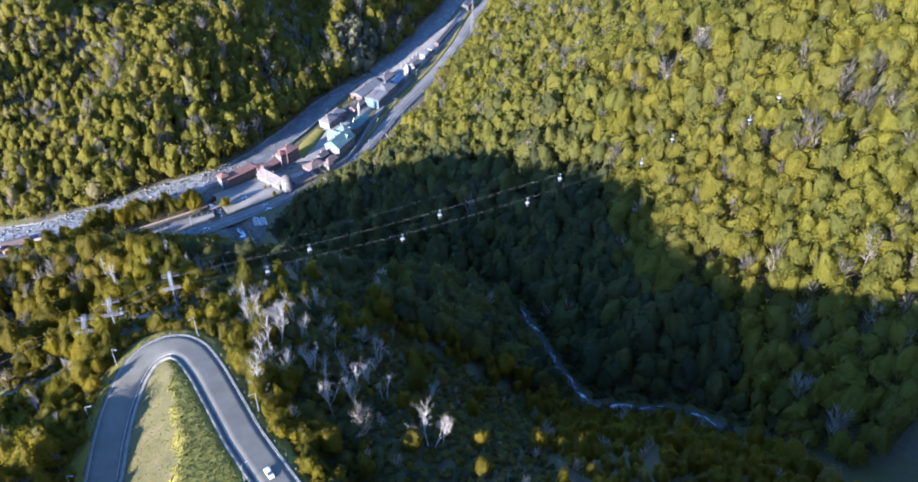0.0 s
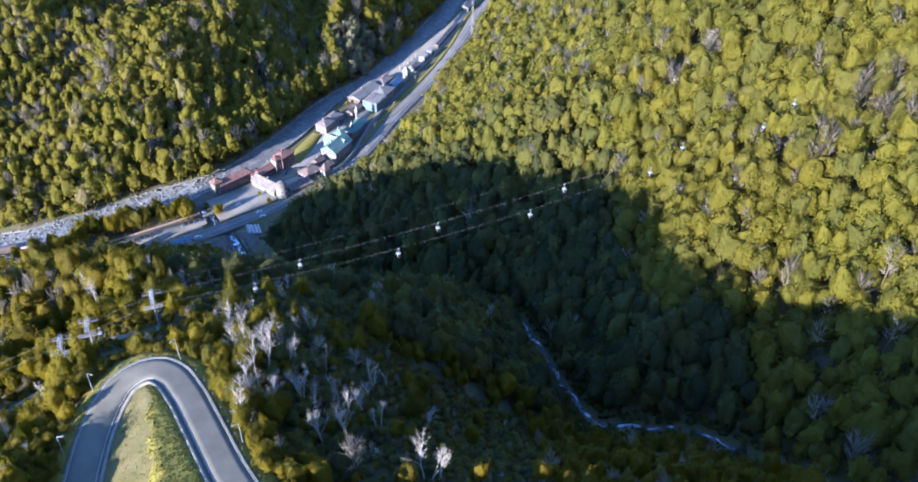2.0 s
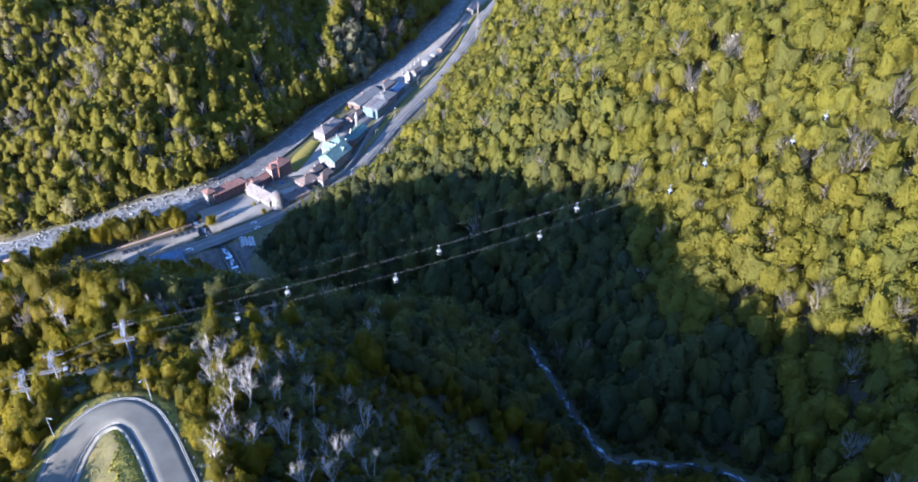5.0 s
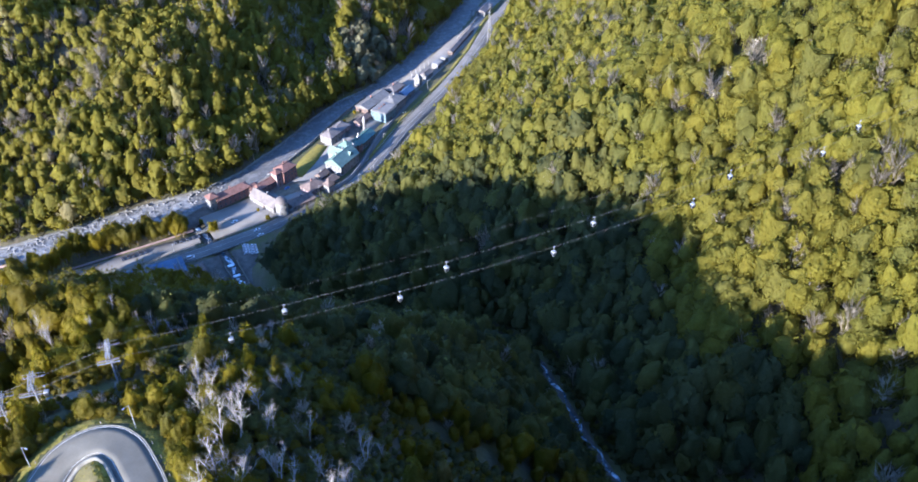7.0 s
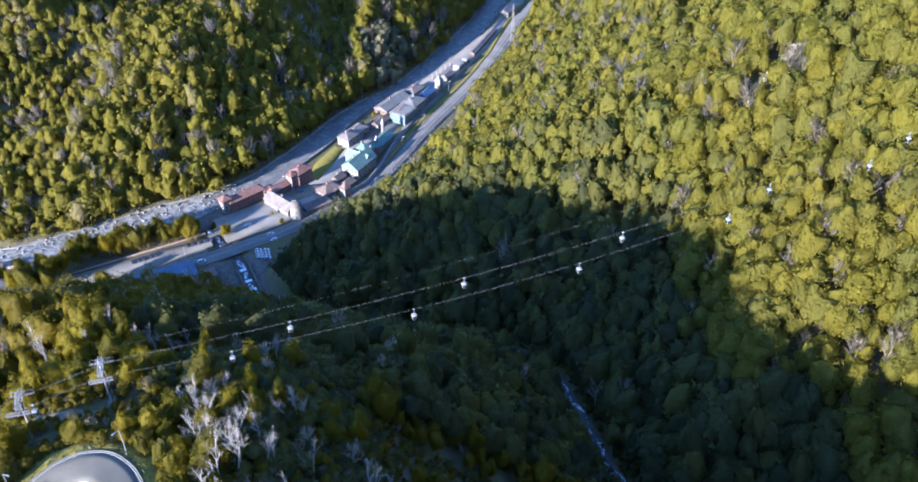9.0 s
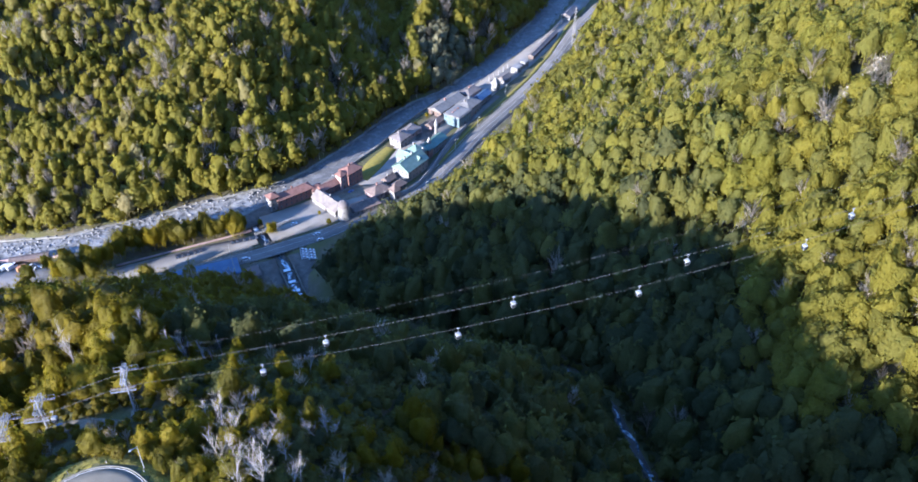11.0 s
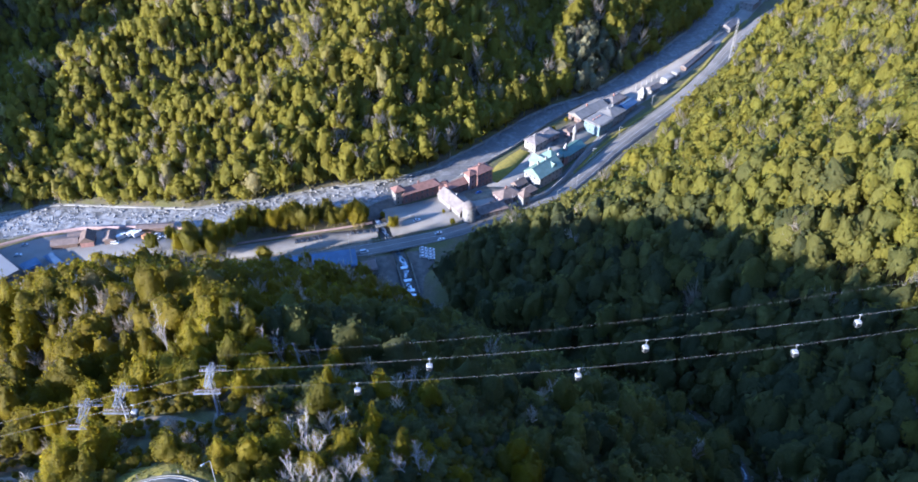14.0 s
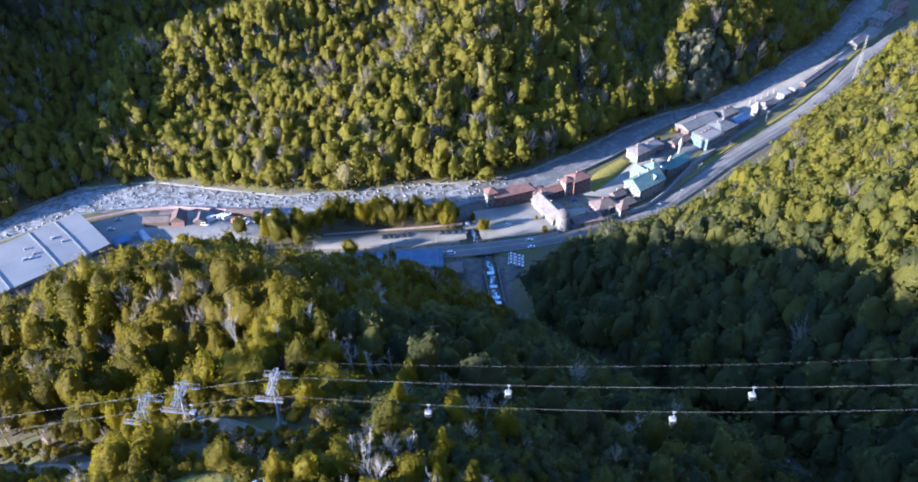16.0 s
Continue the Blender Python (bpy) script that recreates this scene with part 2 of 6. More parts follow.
def land(x, y, road=True):
    """Height of the bare ground."""
    x, y = np.asarray(x, float), np.asarray(y, float)
    d, side, _, half = near_line(RIVER, x, y)
    bump = rolling(x, y, 90.0)
    # far bank
    dl = np.maximum(0, d - half - 1)
    steep = 0.40 + 0.24 * step(-420, -220, x) + 0.75 * step(-468, -530, x) * step(560, 470, y)
    far = dl * steep * (1 + 0.18 * bump) + 3 * bump * step(10, 60, dl) + dl * 0.12 * np.sin(x * 0.045 - y * 0.03)
    knolls = 15 * np.exp(-(((x + 72) / 30) ** 2 + ((y - 852) / 40) ** 2)) + 15 * np.exp(-(((x + 90) / 22) ** 2 + ((y - 776) / 26) ** 2))
    for g in GULLIES:
        dg, _, _, zg = near_line(g, x, y)
        far = smin(far, zg + 1.05 * np.maximum(0, dg - 8), 8)
    far = far + knolls * step(2, 26, dl)
    far = smin(np.maximum(far, 0), 60 + 0.55 * np.clip(y - 420, 0, 500) + 0 * x, 20) + 0.9 * step(0, 3, dl)
    # ridge added out of view to the west, to throw shadow over the side valley
    u, v = 0.73 * x - 0.68 * y, 0.68 * x + 0.73 * y
    ridge = np.interp(u, [-1100, -900, -781, -703, -650, -632, -612], [176, 136, 104, 91, 86, 82, 0]) * np.exp(-(((v + 180) / 48) ** 2))
    far = np.maximum(far, ridge * step(5, 45, dl) * (1 + 0.06 * rolling(x, y, 40.0)))
    # near bank: flats, then the hill foot
    df, fside, _, _ = near_line(FOOT, x, y)
    df = np.where(fside < 0, df, 0)
    hill = df * np.where(y < 520 - 0.0 * x, 0.70, 0.65) + 3 * bump * step(10, 60, df)
    ds, sside, _, zs = near_line(STREAM, x, y)
    sside = -sside
    far_up = step(15, 55, ds)
    zs = zs * (1 - far_up) + soft_third(STREAM, x, y, 9.0) * far_up
    dd = np.maximum(0, ds - 7)
    ravine = zs + np.where(sside > 0, 0.86 * dd, 0.66 * dd + 0.0006 * dd * dd) + 3 * bump * step(10, 60, dd)
    hill = np.where(sside > 0, hill + 0.09 * df, hill)
    near = smin(hill, ravine, 10)
    spur = 163 - 0.20 * np.maximum(0, y - 235) + 0.10 * np.maximum(0, 200 - y) + 0.12 * np.clip(x + 120, 0, 150) + 2.5 * rolling(x, y, 45.0)
    spur = spur - (0.38 * np.maximum(0, y - 290) * step(-152, -112, x) + 0.34 * np.clip(y - 262, 0, 60)) * step(-122, -98, x) - 0.38 * np.maximum(0, y - 290) * step(-152, -112, x) * step(-98, -122, x) - 0.28 * np.clip(-125 - x, 0, 400) - 0.8 * np.clip(-131 - x, 0, 16) * step(180, 215, y) * step(300, 265, y) - 0.10 * np.clip(-y, 0, 3000)
    spur = spur + 9 * np.exp(-(((x - 5) / 62) ** 2 + ((y - 62) / 62) ** 2)) - 14 * step(-70, -30, x) * step(115, 145, y) * step(262, 215, y)
    near = np.where(sside > 0, smin(near, spur, 14), near)
    near = near + np.where(sside > 0, 11 * np.exp(-(((x + 268) / 48) ** 2 + ((y - 398) / 40) ** 2)) * step(10, 50, ds) * step(1, 22, df), 0)
    near = np.maximum(near, -2.6 + 2.6 * step(5, 9, ds))
    z = np.where(side > 0, far, near + 0.9 * step(0, 3, np.maximum(0, d - half)))
    z = np.where(d < half + 1, -2.2, z)
    # the flat dish of the river yard and town
    if road:
        dh, hside, _, zh = near_line(HAIRPIN, x, y)
        w = 1 - step(6.2, 20, dh)
        z = z * (1 - w) + (zh - 0.35) * w
        # grass wedge between the two legs
        dl, _, _, zl = near_line(HAIRPIN[:11], x, y)
        dr, _, _, zr = near_line(HAIRPIN[11:], x, y)
        inner = (hside < 0) & (dh > 5) & (dh < 26) & (y < 216)
        wedge = smin(zl - 0.35 + 0.72 * np.maximum(0, dl - 6.4), zr - 0.35 + 0.5 * np.clip(dr - 6.4, 0, 1.8) + 0.05 * np.maximum(0, dr - 6), 0.8)
        z = np.where(inner, np.where(dh > 5.6, wedge, z), z)
    return z


def mesh_from(name, verts, faces_flat, sides, material, smooth=False, normals=None):
    """A mesh from numpy arrays; all faces have the same number of sides."""
    me = bpy.data.meshes.new(name)
    verts, faces_flat = np.asarray(verts, np.float32), np.asarray(faces_flat, np.int32).ravel()
    me.vertices.add(len(verts))
    me.vertices.foreach_set("co", verts.ravel())
    me.loops.add(len(faces_flat))
    me.loops.foreach_set("vertex_index", faces_flat)
    n = len(faces_flat) // sides
    me.polygons.add(n)
    me.polygons.foreach_set("loop_start", np.arange(n, dtype=np.int32) * sides)
    if smooth:
        me.polygons.foreach_set("use_smooth", np.ones(n, bool))
    me.materials.append(material)
    me.update()
    me.validate()
    if normals is not None:
        me.attributes.new("custom_normal", "FLOAT_VECTOR", "POINT").data.foreach_set("vector", np.asarray(normals, np.float32).ravel())
        me.update()
    return me


def sheet(xs, ys, height):
    gx, gy = np.meshgrid(xs, ys)
    v = np.stack([gx.ravel(), gy.ravel(), height(gx, gy).ravel()], 1)
    w, h = len(xs), len(ys)
    i = (np.arange(h - 1)[:, None] * w + np.arange(w - 1)[None]).ravel()
    return v, np.stack([i, i + 1, i + w + 1, i + w], 1)


def ground_material():
    m, n, l = nodes_of("forest_floor")
    p = n["Principled BSDF"]
    geo = n.new("ShaderNodeNewGeometry")
    t1, t2, t3 = (n.new("ShaderNodeTexNoise") for _ in range(3))
    for t, s, d in ((t1, 0.05, 5), (t2, 0.5, 6), (t3, 2.5, 4)):
        t.inputs["Scale"].default_value, t.inputs["Detail"].default_value = s, d
        l.new(geo.outputs["Position"], t.inputs["Vector"])
    a = ramp(n, [(0.35, (0.045, 0.041, 0.020)), (0.6, (0.068, 0.057, 0.033)), (0.75, (0.095, 0.076, 0.048))])
    b = ramp(n, [(0.3, (0.038, 0.042, 0.012)), (0.7, (0.074, 0.070, 0.018))])
    l.new(t2.outputs[0], a.inputs[0])
    l.new(t3.outputs[0], b.inputs[0])
    f = ramp(n, [(0.42, (0, 0, 0)), (0.58, (1, 1, 1))])
    l.new(t1.outputs[0], f.inputs[0])
    mix = n.new("ShaderNodeMix")
    mix.data_type = "RGBA"
    l.new(f.outputs[0], mix.inputs[0])
    l.new(a.outputs[0], mix.inputs[6])
    l.new(b.outputs[0], mix.inputs[7])
    l.new(mix.outputs[2], p.inputs["Base Color"])
    p.inputs["Roughness"].default_value = 0.95
    bp = n.new("ShaderNodeBump")
    bp.inputs["Strength"].default_value, bp.inputs["Distance"].default_value = 0.7, 0.5
    l.new(t2.outputs[0], bp.inputs["Height"])
    l.new(bp.outputs[0], p.inputs["Normal"])
    return m


def spread(lo, hi, fine, out, a, b):
    core = np.r_[np.arange(lo, a, fine), np.arange(a, b, 1.5), np.arange(b, hi + 0.1, fine)]
    grow = np.geomspace(8, out, 14)
    return np.r_[lo - grow[::-1], core, hi + grow]


GX, GY = spread(-700, 420, 4.0, 3200, -142, -32), spread(40, 1120, 4.0, 3200, 140, 242)
v, f = sheet(GX, GY, land)
ground = tagged(new("ground", mesh_from("ground", v, f, 4, ground_material(), True)), "steep wooded valley floor and slopes of brown-green earth", "ground", kind="structure")


# ---- strips laid on the ground: roads, kerbs, water ----
def resample(pts, gap):
    pts = np.array(pts, float)
    seg = np.hypot(*np.diff(pts[:, :2], axis=0).T)
    s = np.r_[0, np.cumsum(seg)]
    t = np.linspace(0, s[-1], max(2, int(s[-1] / gap)))
    out = np.stack([np.interp(t, s, pts[:, k]) for k in range(pts.shape[1])], 1)
    for _ in range(max(1, int(6 / gap))):
        out[1:-1] = 0.25 * out[:-2] + 0.5 * out[1:-1] + 0.25 * out[2:]
    return out


def strip(name, line, left, right, thick, lift, material, cells=1):
    """A slab along a line of (x, y, z), from left to right metres off it, with real thickness."""
    line = np.asarray(line, float)
    way = np.gradient(line[:, :2], axis=0)
    way /= np.linalg.norm(way, axis=1)[:, None]
    nrm = np.stack([-way[:, 1], way[:, 0]], 1)
    left, right = np.broadcast_to(left, len(line)), np.broadcast_to(right, len(line))
    cols = []
    for k in range(cells + 1):
        o = left + (right - left) * k / cells
        cols.append(np.c_[line[:, :2] + nrm * o[:, None], line[:, 2] + lift])
    lo0, lo1 = cols[0] - (0, 0, thick), cols[-1] - (0, 0, thick)
    rows = [lo0, *cols, lo1]
    n, w = len(line), len(rows)
    v = np.stack(rows, 1).reshape(-1, 3)
    i = (np.arange(n - 1)[:, None] * w + np.arange(w - 1)[None]).ravel()
    return mesh_from(name, v, np.stack([i, i + w, i + w + 1, i + 1], 1), 4, material)


hair = resample(HAIRPIN, 1.0)
mountain_road = tagged(new("road", strip("road", hair, 5.0, -5.0, 0.6, 0.0, M_ASPHALT, 4)), "grey asphalt mountain road bending round a hairpin", "road", kind="structure")


# ---- woods ----
def ico(sub):
    bm = bmesh.new()
    bmesh.ops.create_icosphere(bm, subdivisions=sub, radius=1)
    v = np.array([p.co[:] for p in bm.verts])
    f = np.array([[q.index for q in t.verts] for t in bm.faces])
    bm.free()
    return v, f


ICO1 = ico(1)
ICO2 = ico(2)


def crown(rng, leaves, size, tall, lobes=10, point=0.0, rough=0.2, ragged=0.2, coat=(0.82, 1.04)):
    """A leafy crown, one wide, tall high, its foot at z = 0: a bulging inner mass of foliage under a coat of single leaf clumps."""
    knobs = rng.normal(size=(lobes, 3)) + (0, 0, 0.35)
    knobs /= np.linalg.norm(knobs, axis=1)[:, None]
    high = rng.uniform(0.4, 1.3, lobes) * rough
    tight = 16.0
    axes = np.array([rng.uniform(0.47, 0.53), rng.uniform(0.47, 0.53), tall * 0.52])

    def shell(d):
        near = d @ knobs.T
        e = high * np.exp(-tight * (1 - near))
        r = 1 - 0.45 * rough + e.sum(1)
        slope = ((tight * e)[:, :, None] * (knobs[None] - near[:, :, None] * d[:, None])).sum(1)
        up = np.clip(d[:, 2], 0, 1)
        waist = 1 - point * (0.62 * up - 0.1) - 0.25 * np.clip(-d[:, 2], 0, 1)
        v = d * r[:, None] * axes * np.stack([waist, waist, 0 * waist + 1], 1) + (0, 0, tall * 0.5)
        n = d / axes * 0.5 - 0.5 * slope + (0, 0, 0.12)
        return v, n / np.linalg.norm(n, axis=1)[:, None]

    cv, cf = ICO2
    cf = cf[cv[cf].mean(1)[:, 2] > -0.3]
    v0, n0 = shell(cv)
    v0 = (v0 - (0, 0, tall * 0.5)) * rng.uniform(0.76, 0.88, (len(cv), 1)) + (0, 0, tall * 0.5)
    d = rng.normal(size=(leaves * 2, 3))
    d /= np.linalg.norm(d, axis=1)[:, None]
    d = d[(d[:, 2] > -0.3) | (rng.random(len(d)) < 0.3)][:leaves]
    p, n1 = shell(d)
    m = len(d)
    p = (p - (0, 0, tall * 0.5)) * rng.uniform(*coat, (m, 1)) + (0, 0, tall * 0.5)
    nrm = n1 + rng.normal(0, 0.42, (m, 3))
    nrm /= np.linalg.norm(nrm, axis=1)[:, None]
    u = np.cross(nrm, rng.normal(size=(m, 3)))
    u /= np.linalg.norm(u, axis=1)[:, None]
    w = np.cross(nrm, u)
    k = (size * rng.uniform(0.6, 1.35, m))[:, None]
    a, b = rng.uniform(0.6, 1, (2, m, 1))
    v = np.stack([p + u * k, p - u * k * 0.6 + w * k * a, p - u * k * 0.5 - w * k * b], 1).reshape(-1, 3)
    soft = n1 + 0.45 * nrm
    soft /= np.linalg.norm(soft, axis=1)[:, None]
    n0 = n0 + rng.normal(0, ragged, n0.shape)
    n0 /= np.linalg.norm(n0, axis=1)[:, None]
    return np.concatenate([v0, v]), np.concatenate([cf, np.arange(3 * m).reshape(-1, 3) + len(v0)]), np.concatenate([n0, np.repeat(soft, 3, 0)])


def bare_crown(rng, boughs, twigs, tall):
    """A leafless crown: boughs fanning steeply from the stem, each with a spray of thin twigs."""
    v, f = [], []

    def sliver(p, q, w):
        side = np.cross(q - p, rng.normal(size=3))
        side *= w / np.linalg.norm(side)
        f.append(np.array([[3 * len(v), 3 * len(v) + 1, 3 * len(v) + 2]]))
        if np.dot(np.cross(side, q - p), p + q - (0, 0, tall * 0.7)) < 0:
            side = -side
        v.append(np.array([p - side, p + side, q]))

    for k in range(boughs):
        h = (0.15 + 0.6 * k / boughs) * tall
        a = k * 2.4 + rng.uniform(-0.4, 0.4)
        out = rng.uniform(0.22, 0.44) * (1.15 - 0.5 * k / boughs)
        p = np.array([0, 0, h])
        q = p + (math.cos(a) * out, math.sin(a) * out, rng.uniform(0.22, 0.36) * tall)
        sliver(p, q, 0.014)
        for _ in range(twigs):
            b = p + (q - p) * rng.uniform(0.3, 0.95)
            sliver(b, b + (q - p) * rng.uniform(0.15, 0.4) + rng.normal(0, 0.085, 3) + (0, 0, 0.07), 0.0115)
    v = np.concatenate(v)
    out = v - (0, 0, tall * 0.35)
    return v, np.concatenate(f), out / np.linalg.norm(out, axis=1)[:, None]


def plume(rng, leaves, size, tall, boughs, point):
    """A feathery young crown, one wide, its foot at z = 0: leaf clumps strung along rising boughs, with gaps between them."""
    k = rng.integers(0, boughs, leaves)
    h = (np.arange(boughs) + 0.5) / boughs
    a = np.arange(boughs) * 2.4 + rng.uniform(-0.5, 0.5, boughs)
    reach = (0.5 * np.minimum(1, (h + 0.14) / 0.42) * (1 - h) ** (0.35 + 0.5 * point) + 0.05) * rng.uniform(0.7, 1.12, boughs)
    keep = rng.random(leaves) < 0.25 + 0.75 * reach[k] / reach.max()
    k = k[keep]
    n = len(k)
    t = rng.uniform(0.12, 1.0, n) ** 0.75
    p = np.stack([np.cos(a[k]) * reach[k] * t, np.sin(a[k]) * reach[k] * t, (h[k] * 0.86 + 0.04) * tall + t * reach[k] * 0.55], 1)
    p += rng.normal(0, 1, (n, 3)) * (0.062, 0.062, 0.055) * (1.15 - 0.5 * t)[:, None]
    d = np.stack([np.cos(a[k]), np.sin(a[k]), np.full(n, 0.55)], 1)
    nrm = d + rng.normal(0, 0.45, (n, 3))
    nrm /= np.linalg.norm(nrm, axis=1)[:, None]
    u = np.cross(nrm, rng.normal(size=(n, 3)))
    u /= np.linalg.norm(u, axis=1)[:, None]
    w = np.cross(nrm, u)
    s = (size * rng.uniform(0.6, 1.4, n))[:, None]
    v = np.stack([p + u * s, p - u * s * 0.6 + w * s * 0.8, p - u * s * 0.6 - w * s * 0.8], 1).reshape(-1, 3)
    soft = 0.9 * d / 1.14 + 0.5 * nrm + np.stack([p[:, 0], p[:, 1], 0 * h[k] + 0.1], 1) * (2, 2, 1)
    soft /= np.linalg.norm(soft, axis=1)[:, None]
    return v, np.arange(3 * n).reshape(-1, 3), np.repeat(soft, 3, 0)


rng = np.random.default_rng(7)
SHAPES = [crown(rng, 78, 0.104, rng.uniform(1.2, 1.75), int(rng.integers(12, 18)), p, 0.42) for p in (0, 0.25, 0.15, 0.4, 0.2, 0.55, 0.1, 0.7, 0.3, 0.45)]
FINE = [crown(rng, 340, 0.054, rng.uniform(1.2, 1.65), int(rng.integers(14, 20)), p, 0.42) for p in (0, 0.2, 0.1, 0.35, 0.45, 0.25)]
TALLFINE = [crown(rng, 420, 0.045, rng.uniform(1.3, 1.9), int(rng.integers(18, 26)), p, 0.4, 0.2, (0.82, 0.98)) for p in (0.1, 0.4, 0.75, 0.25, 0.55)]
FEATHER = [crown(rng, 210, 0.064, rng.uniform(1.3, 1.9), int(rng.integers(14, 22)), p, 0.4, 0.2, (0.80, 0.95)) for p in (0.1, 0.4, 0.75, 0.25, 0.55)]
BARE = [bare_crown(rng, 18, 20, t) for t in (1.3, 1.5, 1.7)]
STEM = (np.array([[0.035, 0, -0.22], [-0.02, 0.03, -0.22], [-0.02, -0.03, -0.22], [0.02, 0, 0.9], [-0.01, 0.016, 0.9], [-0.01, -0.016, 0.9]]),
        np.array([[0, 1, 4], [0, 4, 3], [1, 2, 5], [1, 5, 4], [2, 0, 3], [2, 3, 5]]))

STEM_N = np.array([[1, 0, 0], [-0.55, 0.83, 0], [-0.55, -0.83, 0]] * 2)


def dart(x0, x1, y0, y1, gap, keep):
    """Tree places: a jittered lattice with an uneven edge."""
    gx, gy = np.meshgrid(np.arange(x0, x1, gap), np.arange(y0, y1, gap * 0.9))
    gx = gx + (np.arange(gy.shape[0]) % 2)[:, None] * gap / 2
    p = np.stack([gx.ravel(), gy.ravel()], 1) + rng.uniform(-0.42, 0.42, (gx.size, 2)) * gap
    return p[keep(p[:, 0], p[:, 1])]


def woods(name, places, wide, label, tints=(0, 1), bare=0.05, material=M_WOODS, shapes=None):
    """Many trees joined into one mesh."""
    vs, fs, ts, ns = [], [], [], []
    base = 0
    shapes = shapes or SHAPES
    z = land(places[:, 0], places[:, 1])
    leafless = rng.random(len(places)) < bare
    pick = np.where(leafless, len(shapes) + rng.integers(0, len(BARE), len(places)), rng.integers(0, len(shapes), len(places)))
    for k, (sv, sf, sn) in enumerate(shapes + BARE):
        who = np.flatnonzero(pick == k)
        if not len(who):
            continue
        v0 = np.concatenate([sv, STEM[0]])
        f0 = np.concatenate([sf, STEM[1] + len(sv)])
        n = len(who)
        w = rng.uniform(0.78, 1.28, n) * wide * (1 + 0.15 * rolling(places[who, 0], places[who, 1], 60))
        w = w * np.where((places[who, 0] > -30) & (places[who, 0] < 120) & (places[who, 1] < 272), 0.62, np.where((places[who, 0] < -285) & (places[who, 1] > 345), 0.7, 1))
        a = rng.uniform(0, 6.28, n)
        lean = rng.normal(0, 0.05, (n, 2))
        ca, sa = np.cos(a)[:, None], np.sin(a)[:, None]
        x, y, h = v0[None, :, 0], v0[None, :, 1], v0[None, :, 2] * rng.uniform(0.9, 1.15, n)[:, None]
        vx = (x * ca - y * sa + h * lean[:, :1]) * w[:, None] + places[who, 0][:, None]
        vy = (x * sa + y * ca + h * lean[:, 1:]) * w[:, None] + places[who, 1][:, None]
        vz = (h + 0.10) * w[:, None] + z[who][:, None]
        vs.append(np.stack([vx, vy, vz], -1).reshape(-1, 3))
        n0 = np.concatenate([sn, STEM_N])
        ns.append(np.stack([n0[None, :, 0] * ca - n0[None, :, 1] * sa, n0[None, :, 0] * sa + n0[None, :, 1] * ca, np.broadcast_to(n0[None, :, 2], (n, len(n0)))], -1).reshape(-1, 3))
        fs.append((f0[None] + (np.arange(n) * len(v0))[:, None, None] + base).reshape(-1, 3))
        lo, hi = (np.broadcast_to(q, len(places))[who] for q in tints)
        t = np.clip(rng.uniform(lo, hi) * 0.9, 0, 0.9)
        t = np.where(leafless[who], rng.uniform(0.94, 1, n), t)
        ts.append(np.repeat(t, len(v0)))
        base += n * len(v0)
    me = mesh_from(name, np.concatenate(vs), np.concatenate(fs), 3, material, False, np.concatenate(ns))
    at = me.attributes.new("tint", "FLOAT", "POINT")
    at.data.foreach_set("value", np.concatenate(ts).astype(np.float32))
    return tagged(new(name, me), label, "woods", kind="stuff")


def around(x, y):
    r, rside, _, half = near_line(RIVER, x, y)
    ft, fside, _, _ = near_line(FOOT, x, y)
    st, sside, _, _ = near_line(STREAM, x, y)
    sside = -sside
    hp = near_line(HAIRPIN, x, y)[0]
    return r - half, rside, np.where(fside < 0, ft, -ft), st, sside, hp


def in_sight(x, y, spare):
    """The stretch of country that the flight overlooks."""
    west = np.interp(y, [120, 150, 210, 270, 330, 390, 450, 510, 570, 630, 690, 750, 810, 870, 930, 990, 1080], [-140, -154, -196, -292, -388, -454, -502, -556, -628, -628, -586, -532, -382, -200, -166, -90, 0])
    east = np.interp(y, [120, 180, 300, 420, 540, 840, 1080], [160, 180, 225, 242, 214, 172, 150])
    return (x > west - spare) & (x < east + spare)


def far_bank(x, y):
    r, rs, *_ = around(x, y)
    return (rs > 0) & (r > 0.4) & (r < np.interp(x, [-580, -400, -340, -280, -220, -160, -100, -40], [258, 258, 205, 168, 148, 132, 84, 50])) & ~silver_grove(x, y) & in_sight(x, y, 8)


# forest edge along the valley road
EDGE = [(-386, 310), (-338, 412), (-240, 462), (-160, 492), (-119, 568), (-97, 587), (-78, 603), (-66, 624), (-57, 662), (-39, 704), (-22, 743), (-5, 793), (9, 841), (22, 904), (60, 975), (140, 1110)]


def right_hill(x, y):
    r, rs, ft, st, ss, hp = around(x, y)
    south = step(730, 630, y)
    e, es, _, _ = near_line(EDGE, x - 8 - 9 * south, y + 29 + 9 * south)
    return (rs < 0) & (ft > 3) & (es < 0) & in_sight(x, y, 12) & (ss <= 0) & (st > np.where(y < 330, 5.5, 5.5)) & (x < 330) & (ft < 420) & (near_line(SCAR, x, y)[0] > 4.6)


SCAR = [(120, 466), (131, 474), (143, 483), (160, 497), (172, 508)]


def silver_grove(x, y):
    """Pale old trees on the far bank at the river bend."""
    return ((x + 90) / 27) ** 2 + ((y - 770) / 33) ** 2 < 1


